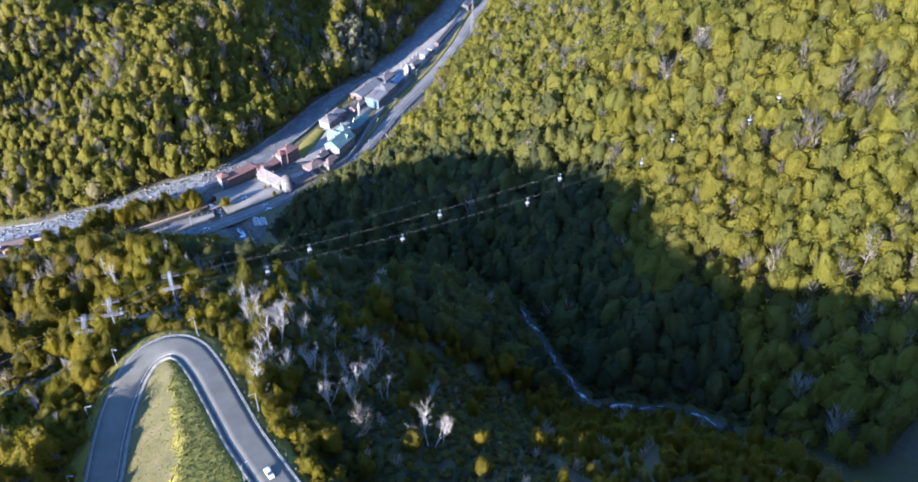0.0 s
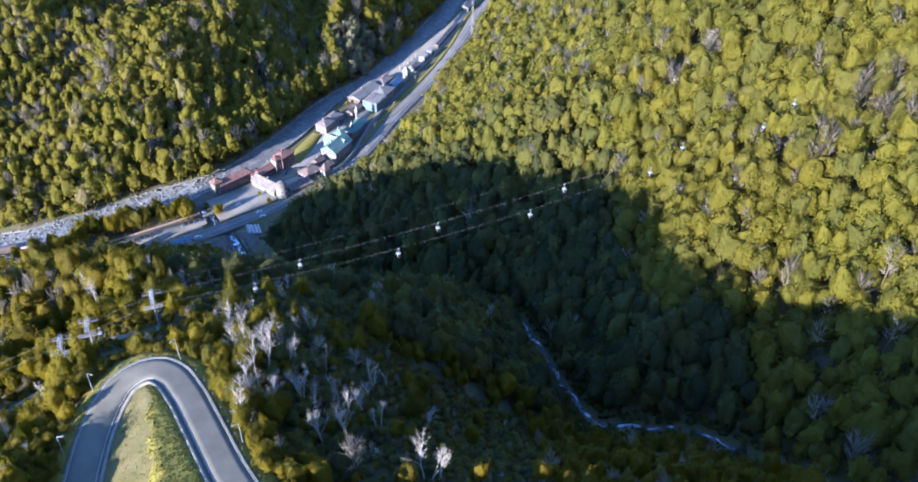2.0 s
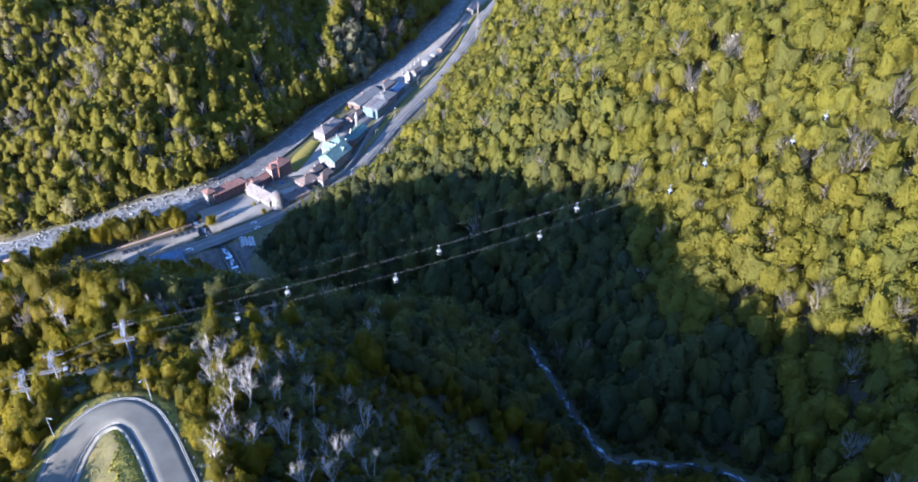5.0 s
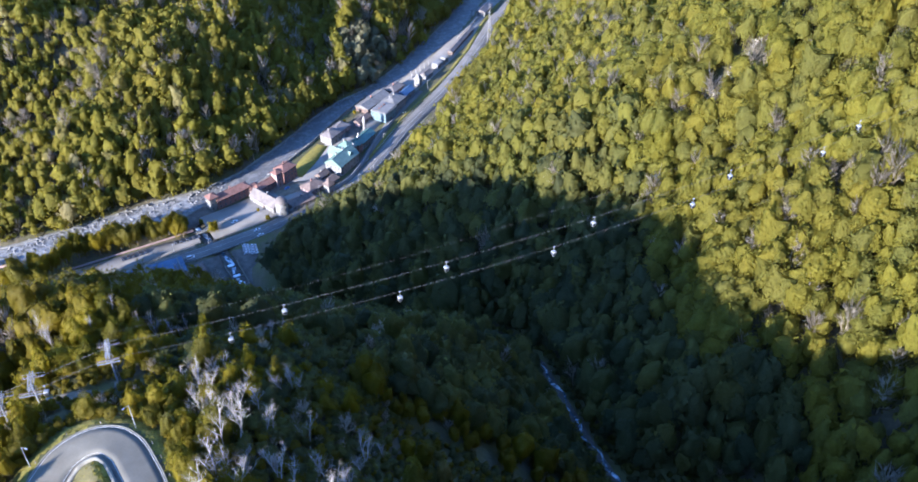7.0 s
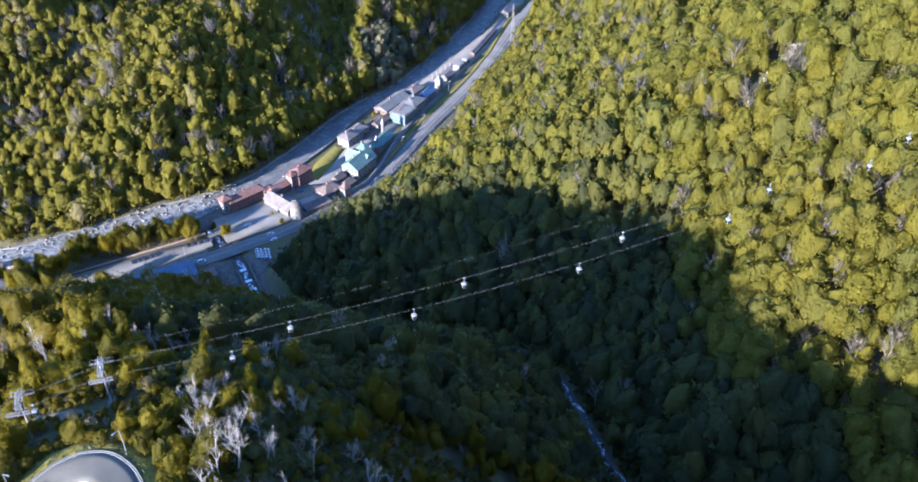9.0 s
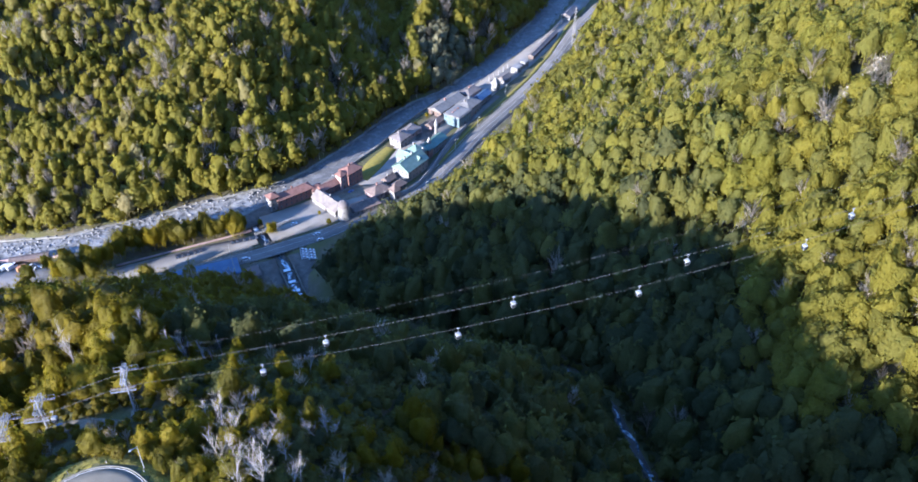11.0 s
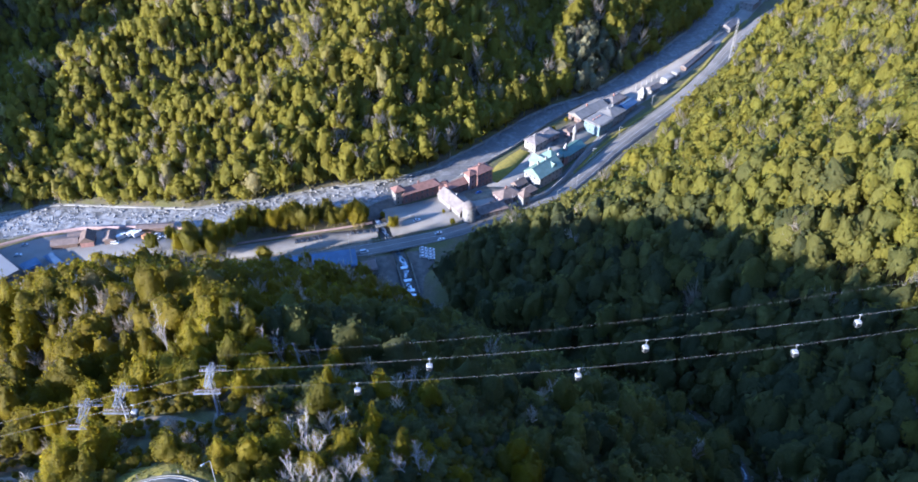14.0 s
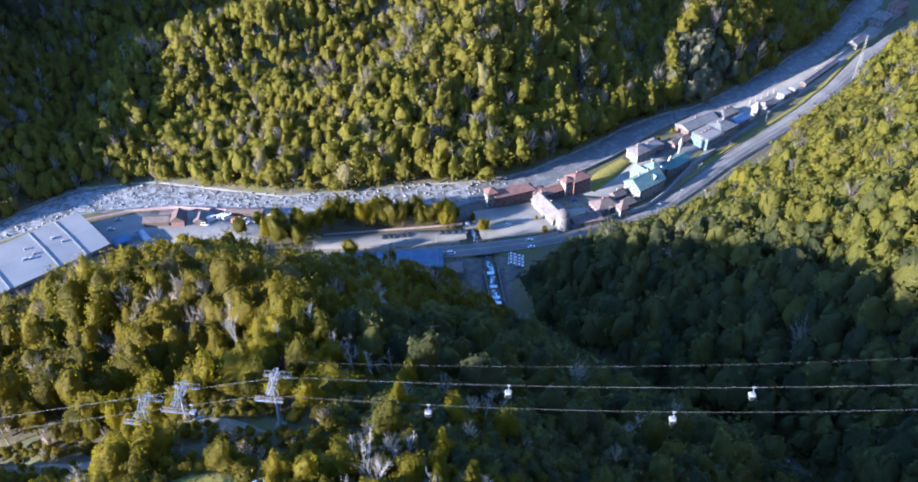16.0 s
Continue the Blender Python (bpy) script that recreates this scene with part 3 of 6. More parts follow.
def spur_side(x, y):
    r, rs, ft, st, ss, hp = around(x, y)
    return (rs < 0) & (ft > 6) & (ss > 0) & (y > 105) & in_sight(x, y, 14) & ~between_legs(x, y) & (st > np.where((y < 335) & (x > 45), 21, 7.5)) & (hp > 14) & ~close_by(x, y) & ~(bare_slope(x, y) & (rng.random(x.shape) < 0.93)) & ~under_lift(x, y) & ((ft > 27) | (x < -222) | (x > -110))


def under_lift(x, y, wide=0.0):
    """The cleared strip below the gondola cables."""
    d, side, _, _ = near_line(CORRIDOR, x, y)
    return d < np.where(x < -106, np.where(side < 0, 14.0, 6.5), np.where((x < -92) & (side < 0), 11.0, 3.0)) - wide


CORRIDOR = [(-260, 205), (-141, 240.5), (-108, 250.5), (-60, 272)]


def between_legs(x, y):
    d, s, _, _ = near_line(HAIRPIN, x, y)
    return (s < 0) & (y < 216)


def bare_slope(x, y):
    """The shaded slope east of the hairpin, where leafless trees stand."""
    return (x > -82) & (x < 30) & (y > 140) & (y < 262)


def close_by(x, y):
    """The stretch of the spur round the hairpin, whose trees stand singly."""
    return (x > -205) & (x < -20) & (y > 140) & (y < 305) & (np.hypot((x + 104) / 1.2, y - 226) < 64)


bank_spots = np.concatenate([dart(-680, -330, 330, 1100, 5.7, far_bank), dart(-330, 60, 330, 1100, 6.3, far_bank)])
# tint darkens westwards, putting the side valley's shade into the leaves
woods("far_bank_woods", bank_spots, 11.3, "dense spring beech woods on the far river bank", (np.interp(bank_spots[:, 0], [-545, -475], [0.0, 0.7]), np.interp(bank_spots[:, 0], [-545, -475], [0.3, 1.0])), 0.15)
woods("silver_woods", dart(-130, -50, 720, 830, 6.0, lambda x, y: silver_grove(x, y) & (around(x, y)[0] > 0.5) & (around(x, y)[1] > 0)), 9.0, "tall pale grey-green trees at the river bend", (0.2, 1.0), 0.08, M_PALEWOODS)
def lit_near(x, y):
    """The sunlit hillside that the flight passes nearest."""
    return (x > 85) & (y < 520) & (near_line(STREAM, x, y)[0] > 45)


hill_spots = dart(-140, 335, 130, 1090, 6.7, right_hill)
hill_near = lit_near(hill_spots[:, 0], hill_spots[:, 1])
rest = hill_spots[~hill_near]
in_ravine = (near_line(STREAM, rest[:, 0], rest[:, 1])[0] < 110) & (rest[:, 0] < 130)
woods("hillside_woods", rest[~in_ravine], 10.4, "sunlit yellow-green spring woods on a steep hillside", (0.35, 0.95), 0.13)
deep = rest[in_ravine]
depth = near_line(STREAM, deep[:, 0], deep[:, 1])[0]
# nearer the brook the leaf tint is darkened to paint in the ravine's shadow
woods("ravine_woods", deep, 10.8, "green woods on the steep side of the ravine, tinted dark for its shade", (np.interp(depth, [55, 108], [0.0, 0.2]), np.interp(depth, [55, 108], [0.25, 0.95])), 0.02)
woods("hillside_woods", hill_spots[hill_near], 10.6, "sunlit yellow-green spring woods above the shaded ravine", (0.35, 0.95), 0.12, M_WOODS, FINE)
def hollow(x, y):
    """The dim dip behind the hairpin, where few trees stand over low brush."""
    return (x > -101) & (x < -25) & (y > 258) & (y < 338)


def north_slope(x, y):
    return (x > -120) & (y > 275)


# low tints put the north slope's shade into the leaf colour
woods("shaded_spur_woods", dart(-125, 130, 270, 520, 6.0, lambda x, y: spur_side(x, y) & north_slope(x, y) & (~hollow(x, y) | (rng.random(x.shape) < 0.12))), 8.4, "spring woods on the shaded side of the spur, shade put in their tint", (0.0, 0.3), 0.02, M_WOODS, FEATHER)
# bush tints lean to the ramp's dark end, which paints in ravine shade
woods("ravine_bushes", dart(30, 150, 180, 340, 3.4, lambda x, y: (around(x, y)[4] > 0) & (around(x, y)[3] > 2.6) & (around(x, y)[3] < 23) & (x > 45) & (y < 335)), 4.4, "low bushes beside the brook, tinted dark for shade", (0.0, 0.5), 0.02, M_WOODS, [plume(rng, 150, 0.085, 1.1, 12, 0.2)])
spur_spots = dart(-470, 130, 60, 520, 6.2, lambda x, y: spur_side(x, y) & ~north_slope(x, y) & (~hollow(x, y) | (rng.random(x.shape) < 0.15)))
spur_near = (spur_spots[:, 1] < 345) & (spur_spots[:, 0] > -260) & (spur_spots[:, 1] > 150)
woods("spur_woods", spur_spots[spur_near], 7.8, "golden-green spring woods on the crest of the spur", (0.3, 1.0), 0.14, M_SPUR, TALLFINE)
woods("spur_woods", spur_spots[~spur_near], 8.2, "mixed spring woods on the slopes of the spur", (0.5, 1.0), 0.20, M_SPUR, FEATHER)
BUSHES = [crown(rng, 85, 0.09, rng.uniform(0.8, 1.3), 9, p, 0.4, 0.2) for p in (0.0, 0.3, 0.5)]


def undergrowth(x, y):
    d, s, _, _ = near_line(HAIRPIN, x, y)
    return (close_by(x, y) | bare_slope(x, y) | (under_lift(x, y) & (x < -106))) & (s > 0) & (d > 8.2 + 1.2 * rolling(x, y, 12.0)) & (near_line(CORRIDOR, x, y)[0] > np.where(x < -106, 5.2, 0)) & (near_line(STREAM, x, y)[0] > 10)


woods("undergrowth", dart(-290, 40, 120, 320, 4.2, undergrowth), 4.0, "dense low bushes and saplings on the spur", (0.2, 1.0), 0.06, M_SPUR, BUSHES)


def lift_strip(x, y):
    d, s, _, _ = near_line(HAIRPIN, x, y)
    return under_lift(x, y) & (x < -92) & (s > 0) & (d > 8) & (near_line(CORRIDOR, x, y)[0] < 9) & ((near_line(CORRIDOR, x, y)[0] > 2.6) | (rng.random(x.shape) < 0.3))


woods("lift_scrub", dart(-262, -90, 195, 262, 2.5, lift_strip), 2.3, "knee-high golden scrub on the strip below the gondola cables", (0.3, 1.0), 0.05, M_SPUR, BUSHES)
LOW = [crown(rng, 80, 0.085, rng.uniform(0.6, 0.85), 10, 0.0, 0.4) for _ in range(3)]
# brush along the water takes the dark tints too, shade painted into its leaves
woods("brook_brush", dart(-60, 140, 250, 450, 3.2, lambda x, y: (near_line(STREAM, x, y)[0] > 3.2) & (near_line(STREAM, x, y)[0] < 9)), 3.6, "low brush along the brook, its leaves darkened as shade", (0.0, 0.3), 0.02, M_WOODS, LOW)
# dark tint stands in for the shade lying in the dip
woods("hollow_brush", dart(-105, -20, 255, 342, 3.6, hollow), 5.0, "low brush in the dip behind the hairpin, shade painted in its tint", (0.0, 0.3), 0.03, M_WOODS, LOW)
# sapling leaves are darkened to imitate the shade on this slope
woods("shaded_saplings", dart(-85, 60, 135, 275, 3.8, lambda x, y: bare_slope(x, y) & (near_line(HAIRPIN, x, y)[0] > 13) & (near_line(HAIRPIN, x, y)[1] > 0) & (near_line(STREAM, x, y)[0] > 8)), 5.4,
      "young woods on the slope below the hairpin, coloured dark for shade", (0.0, 0.3), 0.02, M_WOODS, LOW)


def behind(x, y):
    hp = near_line(HAIRPIN, x, y)[0]
    return (hp > 14) & (near_line(STREAM, x, y)[0] > 8) & ~((y > 52) & in_sight(x, y, 55)) & ~((x > -60) & (x < 60) & (y > -40) & (y < 60) & (rng.random(x.shape) < 0.3))


woods("spur_back_woods", dart(-230, 190, -110, 140, 13.0, behind), 11.0, "spring woods on the back of the spur", (0.2, 0.9), 0.08, M_WOODS, SHAPES[:3])
woods("riverside_bushes", dart(-560, 20, 330, 960, 5.0, lambda x, y: (around(x, y)[1] > 0) & (around(x, y)[0] > 2.5) & (around(x, y)[0] < 13)), 5.2, "bushes along the far bank of the river", (0.3, 1.0), 0.15, M_WOODS, BUSHES)


# ---- building blocks ----
def part(name, bm, material, parent, label=""):
    me = bpy.data.meshes.new(name)
    bm.normal_update()
    bm.to_mesh(me)
    bm.free()
    me.materials.append(material)
    ob = new(name, me)
    ob.parent = parent
    return tagged(ob, label)


def thing(name, m, label, category, group="", kind=""):
    ob = new(name)
    ob.matrix_basis = m
    return tagged(ob, label, category, group, kind)


def box(bm, at, size, turn=0.0, taper=1.0):
    """A box standing on at, bevel-free; taper narrows its top."""
    x, y, z = (s / 2 for s in size)
    ring = [(-x, -y), (x, -y), (x, y), (-x, y)]
    c, s = math.cos(turn), math.sin(turn)
    vs = []
    for h, k in ((0, 1.0), (2 * z, taper)):
        vs += [bm.verts.new((at[0] + (px * c - py * s) * k, at[1] + (px * s + py * c) * k, at[2] + h)) for px, py in ring]
    for f in ((3, 2, 1, 0), (4, 5, 6, 7), (0, 1, 5, 4), (1, 2, 6, 5), (2, 3, 7, 6), (3, 0, 4, 7)):
        bm.faces.new([vs[i] for i in f])


def tube(bm, a, b, ra, rb, n=6):
    a, b = Vector(a), Vector(b)
    q = (b - a).to_track_quat("Z", "Y")
    r1 = [bm.verts.new(a + q @ Vector((math.cos(k * 6.2832 / n) * ra, math.sin(k * 6.2832 / n) * ra, 0))) for k in range(n)]
    r2 = [bm.verts.new(b + q @ Vector((math.cos(k * 6.2832 / n) * rb, math.sin(k * 6.2832 / n) * rb, 0))) for k in range(n)]
    for k in range(n):
        bm.faces.new((r1[k], r1[(k + 1) % n], r2[(k + 1) % n], r2[k]))
    bm.faces.new(r1[::-1])
    bm.faces.new(r2)


def solid(bm, pts, faces):
    v = [bm.verts.new(p) for p in pts]
    for f in faces:
        bm.faces.new([v[i] for i in f])


def roofed(bm, l, w, eaves, rise, kind, over=0.6, thick=0.3):
    """A roof shell with overhang and thickness: gable, hip, pyramid or flat."""
    x, y = l / 2 + over, w / 2 + over
    if kind == "flat":
        box(bm, (0, 0, eaves), (l + 2 * over, w + 2 * over, thick))
        box(bm, (0, 0, eaves + thick), (l * 0.96, w * 0.96, rise))
        return
    rx = {"gable": x, "hip": max(0.3, x - y * 0.9), "pyramid": 0.05}[kind]
    lo, hi = eaves - thick, eaves + rise
    drop = 0.35 if kind != "gable" else 0.35
    pts = [(-x, -y, lo), (x, -y, lo), (x, y, lo), (-x, y, lo), (-x, -y, lo + drop), (x, -y, lo + drop), (x, y, lo + drop), (-x, y, lo + drop), (-rx, 0, hi), (rx, 0, hi)]
    solid(bm, pts, [(3, 2, 1, 0), (0, 1, 5, 4), (1, 2, 6, 5), (2, 3, 7, 6), (3, 0, 4, 7), (4, 5, 9, 8), (6, 7, 8, 9), (5, 6, 9), (7, 4, 8)])


M_WHITEWALL = surface("white_render", (0.128, 0.127, 0.122), (0.165, 0.163, 0.157), 0.25, 3, 0.9, 0.1, stain=(0.156, 0.154, 0.152))
M_CREAM = surface("pinkish_render", (0.187, 0.132, 0.123), (0.246, 0.178, 0.17), 0.3, 3, 0.9, 0.15)
M_BRICK = surface("red_brick_wall", (0.13, 0.066, 0.058), (0.18, 0.10, 0.085), 0.5, 5, 0.9, 0.3)
M_REDROOF = surface("terracotta_roof", (0.100, 0.048, 0.037), (0.145, 0.076, 0.060), 0.4, 5, 0.85, 0.4, stain=(0.095, 0.055, 0.047))
M_GREYROOF = surface("grey_brown_shingles", (0.085, 0.074, 0.069), (0.135, 0.12, 0.113), 0.3, 4, 0.85, 0.35)
M_PALEROOF = surface("pale_grey_roof", (0.092, 0.090, 0.086), (0.132, 0.129, 0.123), 0.3, 4, 0.8, 0.25, stain=(0.10, 0.098, 0.094))
M_BROWNROOF = surface("brown_roof", (0.075, 0.055, 0.047), (0.115, 0.086, 0.073), 0.4, 4, 0.85, 0.35)
M_MINT = surface("mint_metal_roof", (0.078, 0.125, 0.098), (0.110, 0.165, 0.134), 0.3, 3, 0.5, 0.1, metal=0.05)
M_TEAL = surface("teal_metal_roof", (0.030, 0.078, 0.070), (0.045, 0.104, 0.094), 0.3, 3, 0.45, 0.1, metal=0.1)
M_TURQ = surface("turquoise_render", (0.072, 0.118, 0.138), (0.098, 0.150, 0.170), 0.3, 3, 0.85, 0.1)
M_BLUEROOF = surface("blue_sheet_metal", (0.026, 0.056, 0.108), (0.045, 0.086, 0.150), 0.3, 3, 0.45, 0.1, metal=0.1)
M_SHEETWHITE = surface("pale_sheet_metal", (0.140, 0.144, 0.145), (0.175, 0.179, 0.180), 0.05, 1.2, 0.45, 0.05, metal=0.05)
M_TIMBER = surface("dark_timber", (0.065, 0.043, 0.035), (0.105, 0.072, 0.057), 0.6, 5, 0.85, 0.3)
M_GLASS = surface("window_glass", (0.03, 0.035, 0.045), (0.05, 0.06, 0.07), 0.5, 3, 0.12, 0)
M_PAVING = surface("pale_paving", (0.122, 0.114, 0.099), (0.165, 0.154, 0.135), 0.08, 2.0, 0.9, 0.15, stain=(0.10, 0.094, 0.086))
M_YARD = surface("grey_yard_tarmac", (0.112, 0.107, 0.099), (0.156, 0.150, 0.139), 0.06, 2.0, 0.9, 0.15, stain=(0.108, 0.108, 0.117))
M_VROAD = surface("valley_tarmac", (0.066, 0.063, 0.058), (0.104, 0.100, 0.092), 0.06, 2.0, 0.85, 0.12)


# ---- valley floor: road, street, car park, yard, paving, lawns ----
def flat_line(pts, z):
    return resample([(x, y, z) for x, y in pts], 3.0)


def lay(name, pts, left, right, z, material, label, category, kind="structure"):
    line = flat_line(pts, z)
    lf = np.interp(np.linspace(0, 1, len(line)), np.linspace(0, 1, len(np.atleast_1d(left))), np.atleast_1d(left)) if np.ndim(left) else left
    rt = np.interp(np.linspace(0, 1, len(line)), np.linspace(0, 1, len(np.atleast_1d(right))), np.atleast_1d(right)) if np.ndim(right) else right
    return tagged(new(name, strip(name, line, lf, rt, 0.5, 0.0, material, 2)), label, category, kind=kind)


TOWN = [(-184, 547), (-160, 563), (-138, 582), (-120, 612), (-104, 650), (-84, 696), (-58, 750), (-30, 806), (-2, 868), (16, 930), (35, 1000)]
lay("pavement", TOWN, [10, 14, 12, 12, 10, 10, 9, 6, 6, 6], [-19, -19, -14, -12, -11, -11, -9, -6, -7, -7], 1.00, M_PAVING, "pale worn paving of the riverside village", "pavement")
lay("road", HIGHWAY, [5.4, 5.4, 5.4, 5.6, 5.6, 6.5, 8.5, 8.5, 8.5, 8.5], [-5.4, -5.4, -5.4, -5.4, -5.6, -7, -8.5, -9, -9, -9], 1.06, M_VROAD, "grey valley road with painted edge lines", "road")
lay("street", [(-120, 566), (-102, 588), (-88, 612), (-80, 645), (-68, 690), (-46, 742)], 2.6, -2.6, 1.10, M_VROAD, "narrow grey street under the village wall", "street")
lay("grass_verge", [(-79, 634), (-69, 668), (-58, 696), (-41, 732), (-23, 774), (-6, 824), (8, 884), (24, 930)], [1.0, 1.4, 1.8, 2.0, 2, 2, 2], [-0.6, -1.0, -1.2, -1.4, -1.4, -1.4, -1.2], 1.14, M_GRASS, "strip of bright grass beside the valley road", "verge")
lay("gravel_flat", [(-203, 541), (-194, 551), (-184, 566)], 7, -7, 0.97, M_BED, "dark wet gravel at the brook's river mouth", "gravel")
MOUTH = [(-163, 516), (-150, 494), (-142, 480), (-124, 466)]
lay("gravel_flat", MOUTH, [20, 16, 10], [4.2, 4.2, 4.2], 0.985, M_BED, "dark grey gravel flat beside the mouth of the brook", "gravel")
lay("gravel_flat", MOUTH, [-4.2, -4.2, -4.2], [-20, -18, -10], 0.985, M_BED, "dark grey gravel flat beside the mouth of the brook", "gravel")
lay("parking", [(-264, 486), (-240, 499), (-214, 515), (-184, 532)], [5, 6, 6, 4], [-6, -8, -8, -5], 1.03, M_PAVING, "pale tarmac car park by the river", "car park")
lay("dusty_verge", [(-292, 461), (-250, 484), (-214, 505), (-184, 523)], 9, -8, 0.99, M_EARTH, "dusty brown verge between road and car park", "verge")
lay("yard", [(-420, 395), (-388, 446), (-360, 462), (-330, 474), (-298, 484)], [3, 6, 14, 15, 12], [-20, -24, -22, -20, -16], 1.02, M_YARD, "grey tarmac works yard beside the river", "yard")
lay("courtyard", [(-141, 584), (-127, 596), (-116, 600)], [5, 7, 4], [-5, -6, -5], 1.05, M_EARTH, "brown earth courtyard between the village houses", "courtyard")
lay("courtyard", [(-98, 664), (-94, 690), (-90, 704)], [4, 6, 4], [-6, -7, -4], 1.05, M_BED, "dark paved yard behind the teal-roofed house", "courtyard")
lay("courtyard", [(-127, 567), (-118, 577), (-110, 588)], [4, 5, 3], [-3, -3, -2], 1.07, M_BED, "dark paved yard beside the low white house", "courtyard")
lay("lawn", [(-133, 609), (-127, 626), (-118, 652)], [4, 6, 4], [-7, -7, -5], 1.13, M_GRASS, "mown green lawn inside the village wall", "lawn")
for off in (4.6, 0.2, -4.6):
    ln = flat_line(HIGHWAY[2:9], 1.085)
    tagged(new("road_line", strip("road_line", ln, off + 0.1, off - 0.1, 0.02, 0.0, M_WHITELINE)), "thin white painted line on the valley road", "road line", "valley road lines", kind="structure")
for off in (7.6, 3.6, 0.2, -3.2, -7.6):
    ln = flat_line(HIGHWAY[8:], 1.085)
    tagged(new("road_line", strip("road_line", ln, off + 0.12, off - 0.12, 0.02, 0.0, M_WHITELINE)), "thin white painted line on the valley road", "road line", "valley road lines", kind="structure")


# ---- river and brook ----
def rapids(name, deep, foam, cover, rough=0.25):
    m, n, l = nodes_of(name)
    p = n["Principled BSDF"]
    geo = n.new("ShaderNodeNewGeometry")
    t, t2 = n.new("ShaderNodeTexNoise"), n.new("ShaderNodeTexVoronoi")
    t.inputs["Scale"].default_value, t.inputs["Detail"].default_value, t.inputs["Distortion"].default_value = 0.16, 9, 1.2
    t.inputs["Roughness"].default_value = 0.68
    t2.inputs["Scale"].default_value = 0.35
    for q in (t, t2):
        l.new(geo.outputs["Position"], q.inputs["Vector"])
    r = ramp(n, [(cover - 0.10, deep), (cover, tuple((a + b) / 2 for a, b in zip(deep, foam))), (cover + 0.12, foam)])
    l.new(t.outputs[0], r.inputs[0])
    l.new(r.outputs[0], p.inputs["Base Color"])
    p.inputs["Roughness"].default_value = rough
    b = n.new("ShaderNodeBump")
    b.inputs["Strength"].default_value, b.inputs["Distance"].default_value = 0.9, 0.6
    l.new(t.outputs[0], b.inputs["Height"])
    l.new(b.outputs[0], p.inputs["Normal"])
    return m


M_RAPIDS = rapids("white_water", (0.055, 0.056, 0.055), (0.225, 0.23, 0.23), 0.49, 0.65)
M_CALM = rapids("shallow_water", (0.082, 0.083, 0.082), (0.185, 0.187, 0.186), 0.58, 0.7)
riv = resample([(x, y, w) for x, y, w in RIVER[2:-1]], 3.0)
cut = int(np.argmin(np.hypot(riv[:, 0] + 200, riv[:, 1] - 573)))


def water_strip(name, seg, mat, label):
    line = np.c_[seg[:, :2], np.full(len(seg), -0.5)]
    me = strip(name, line, seg[:, 2] + 1.0, -seg[:, 2] - 1.0, 0.4, 0.0, mat, 14)
    co = np.empty(len(me.vertices) * 3, np.float32)
    me.vertices.foreach_get("co", co)
    co = co.reshape(-1, 3)
    co[:, 2] += 0.35 * rolling(co[:, 0], co[:, 1], 7.0) + 0.25 * rolling(co[:, 1], co[:, 0], 3.5)
    me.vertices.foreach_set("co", co.ravel())
    return tagged(new(name, me), label, "river", kind="structure")


water_strip("water", riv[: cut + 1], M_RAPIDS, "foaming white rapids of a broad rocky river")
water_strip("water", riv[cut:], M_CALM, "shallow grey river running over gravel")
for side in (1, -1):
    line = np.c_[riv[:, :2], np.full(len(riv), 0.35)]
    w = riv[:, 2]
    me = strip("river_bank", line, side * (w + 0.2) if side > 0 else -w - 0.2 + 0 * w, side * (w + 4.6) if side > 0 else -w - 4.6, 1.5, 0.0, M_GRAVEL, 3)
    tagged(new("river_bank", me), "pale grey gravel and rubble bank", "river bank", kind="structure")


def stones(name, places, small, big, label, low=(0.10, 0.10, 0.10), high=(0.17, 0.17, 0.17)):
    v0, f0 = ICO1
    vs, fs = [], []
    for k, (x, y, z) in enumerate(places):
        s = rng.uniform(small, big) * rng.uniform(0.5, 1.0)
        w = v0 * rng.uniform(0.72, 1.2, (len(v0), 1)) * (s, s * rng.uniform(0.6, 1), s * rng.uniform(0.4, 0.75))
        a = rng.uniform(0, 6.28)
        w = np.stack([w[:, 0] * math.cos(a) - w[:, 1] * math.sin(a), w[:, 0] * math.sin(a) + w[:, 1] * math.cos(a), w[:, 2]], 1)
        vs.append(w + (x, y, z))
        fs.append(f0 + k * len(v0))
    me = mesh_from(name, np.concatenate(vs), np.concatenate(fs), 3, surface("pale_boulders", low, high, 0.3, 3, 0.9, 0.4, island=True))
    return tagged(new(name, me), label, "boulders", kind="stuff")


pl = []
for k in range(1000):
    i = int(rng.integers(0, cut + 10))
    o = rng.uniform(-1.25, 1.25)
    pl.append((riv[i, 0] + rng.normal(0, 1) - o * riv[i, 2] * 0.5, riv[i, 1] + rng.normal(0, 1) + o * riv[i, 2] * 0.86, -0.4 if abs(o) < 1 else 0.5))
for k in range(500):
    i = int(rng.integers(cut, len(riv)))
    o = rng.uniform(-1.3, -0.9) if k % 2 else rng.uniform(0.8, 1.2)
    pl.append((riv[i, 0] - o * riv[i, 2] * 0.86, riv[i, 1] + o * riv[i, 2] * 0.5, 0.2))
stones("river_boulders", pl, 0.35, 1.5, "scattered pale boulders in and along the rapids")

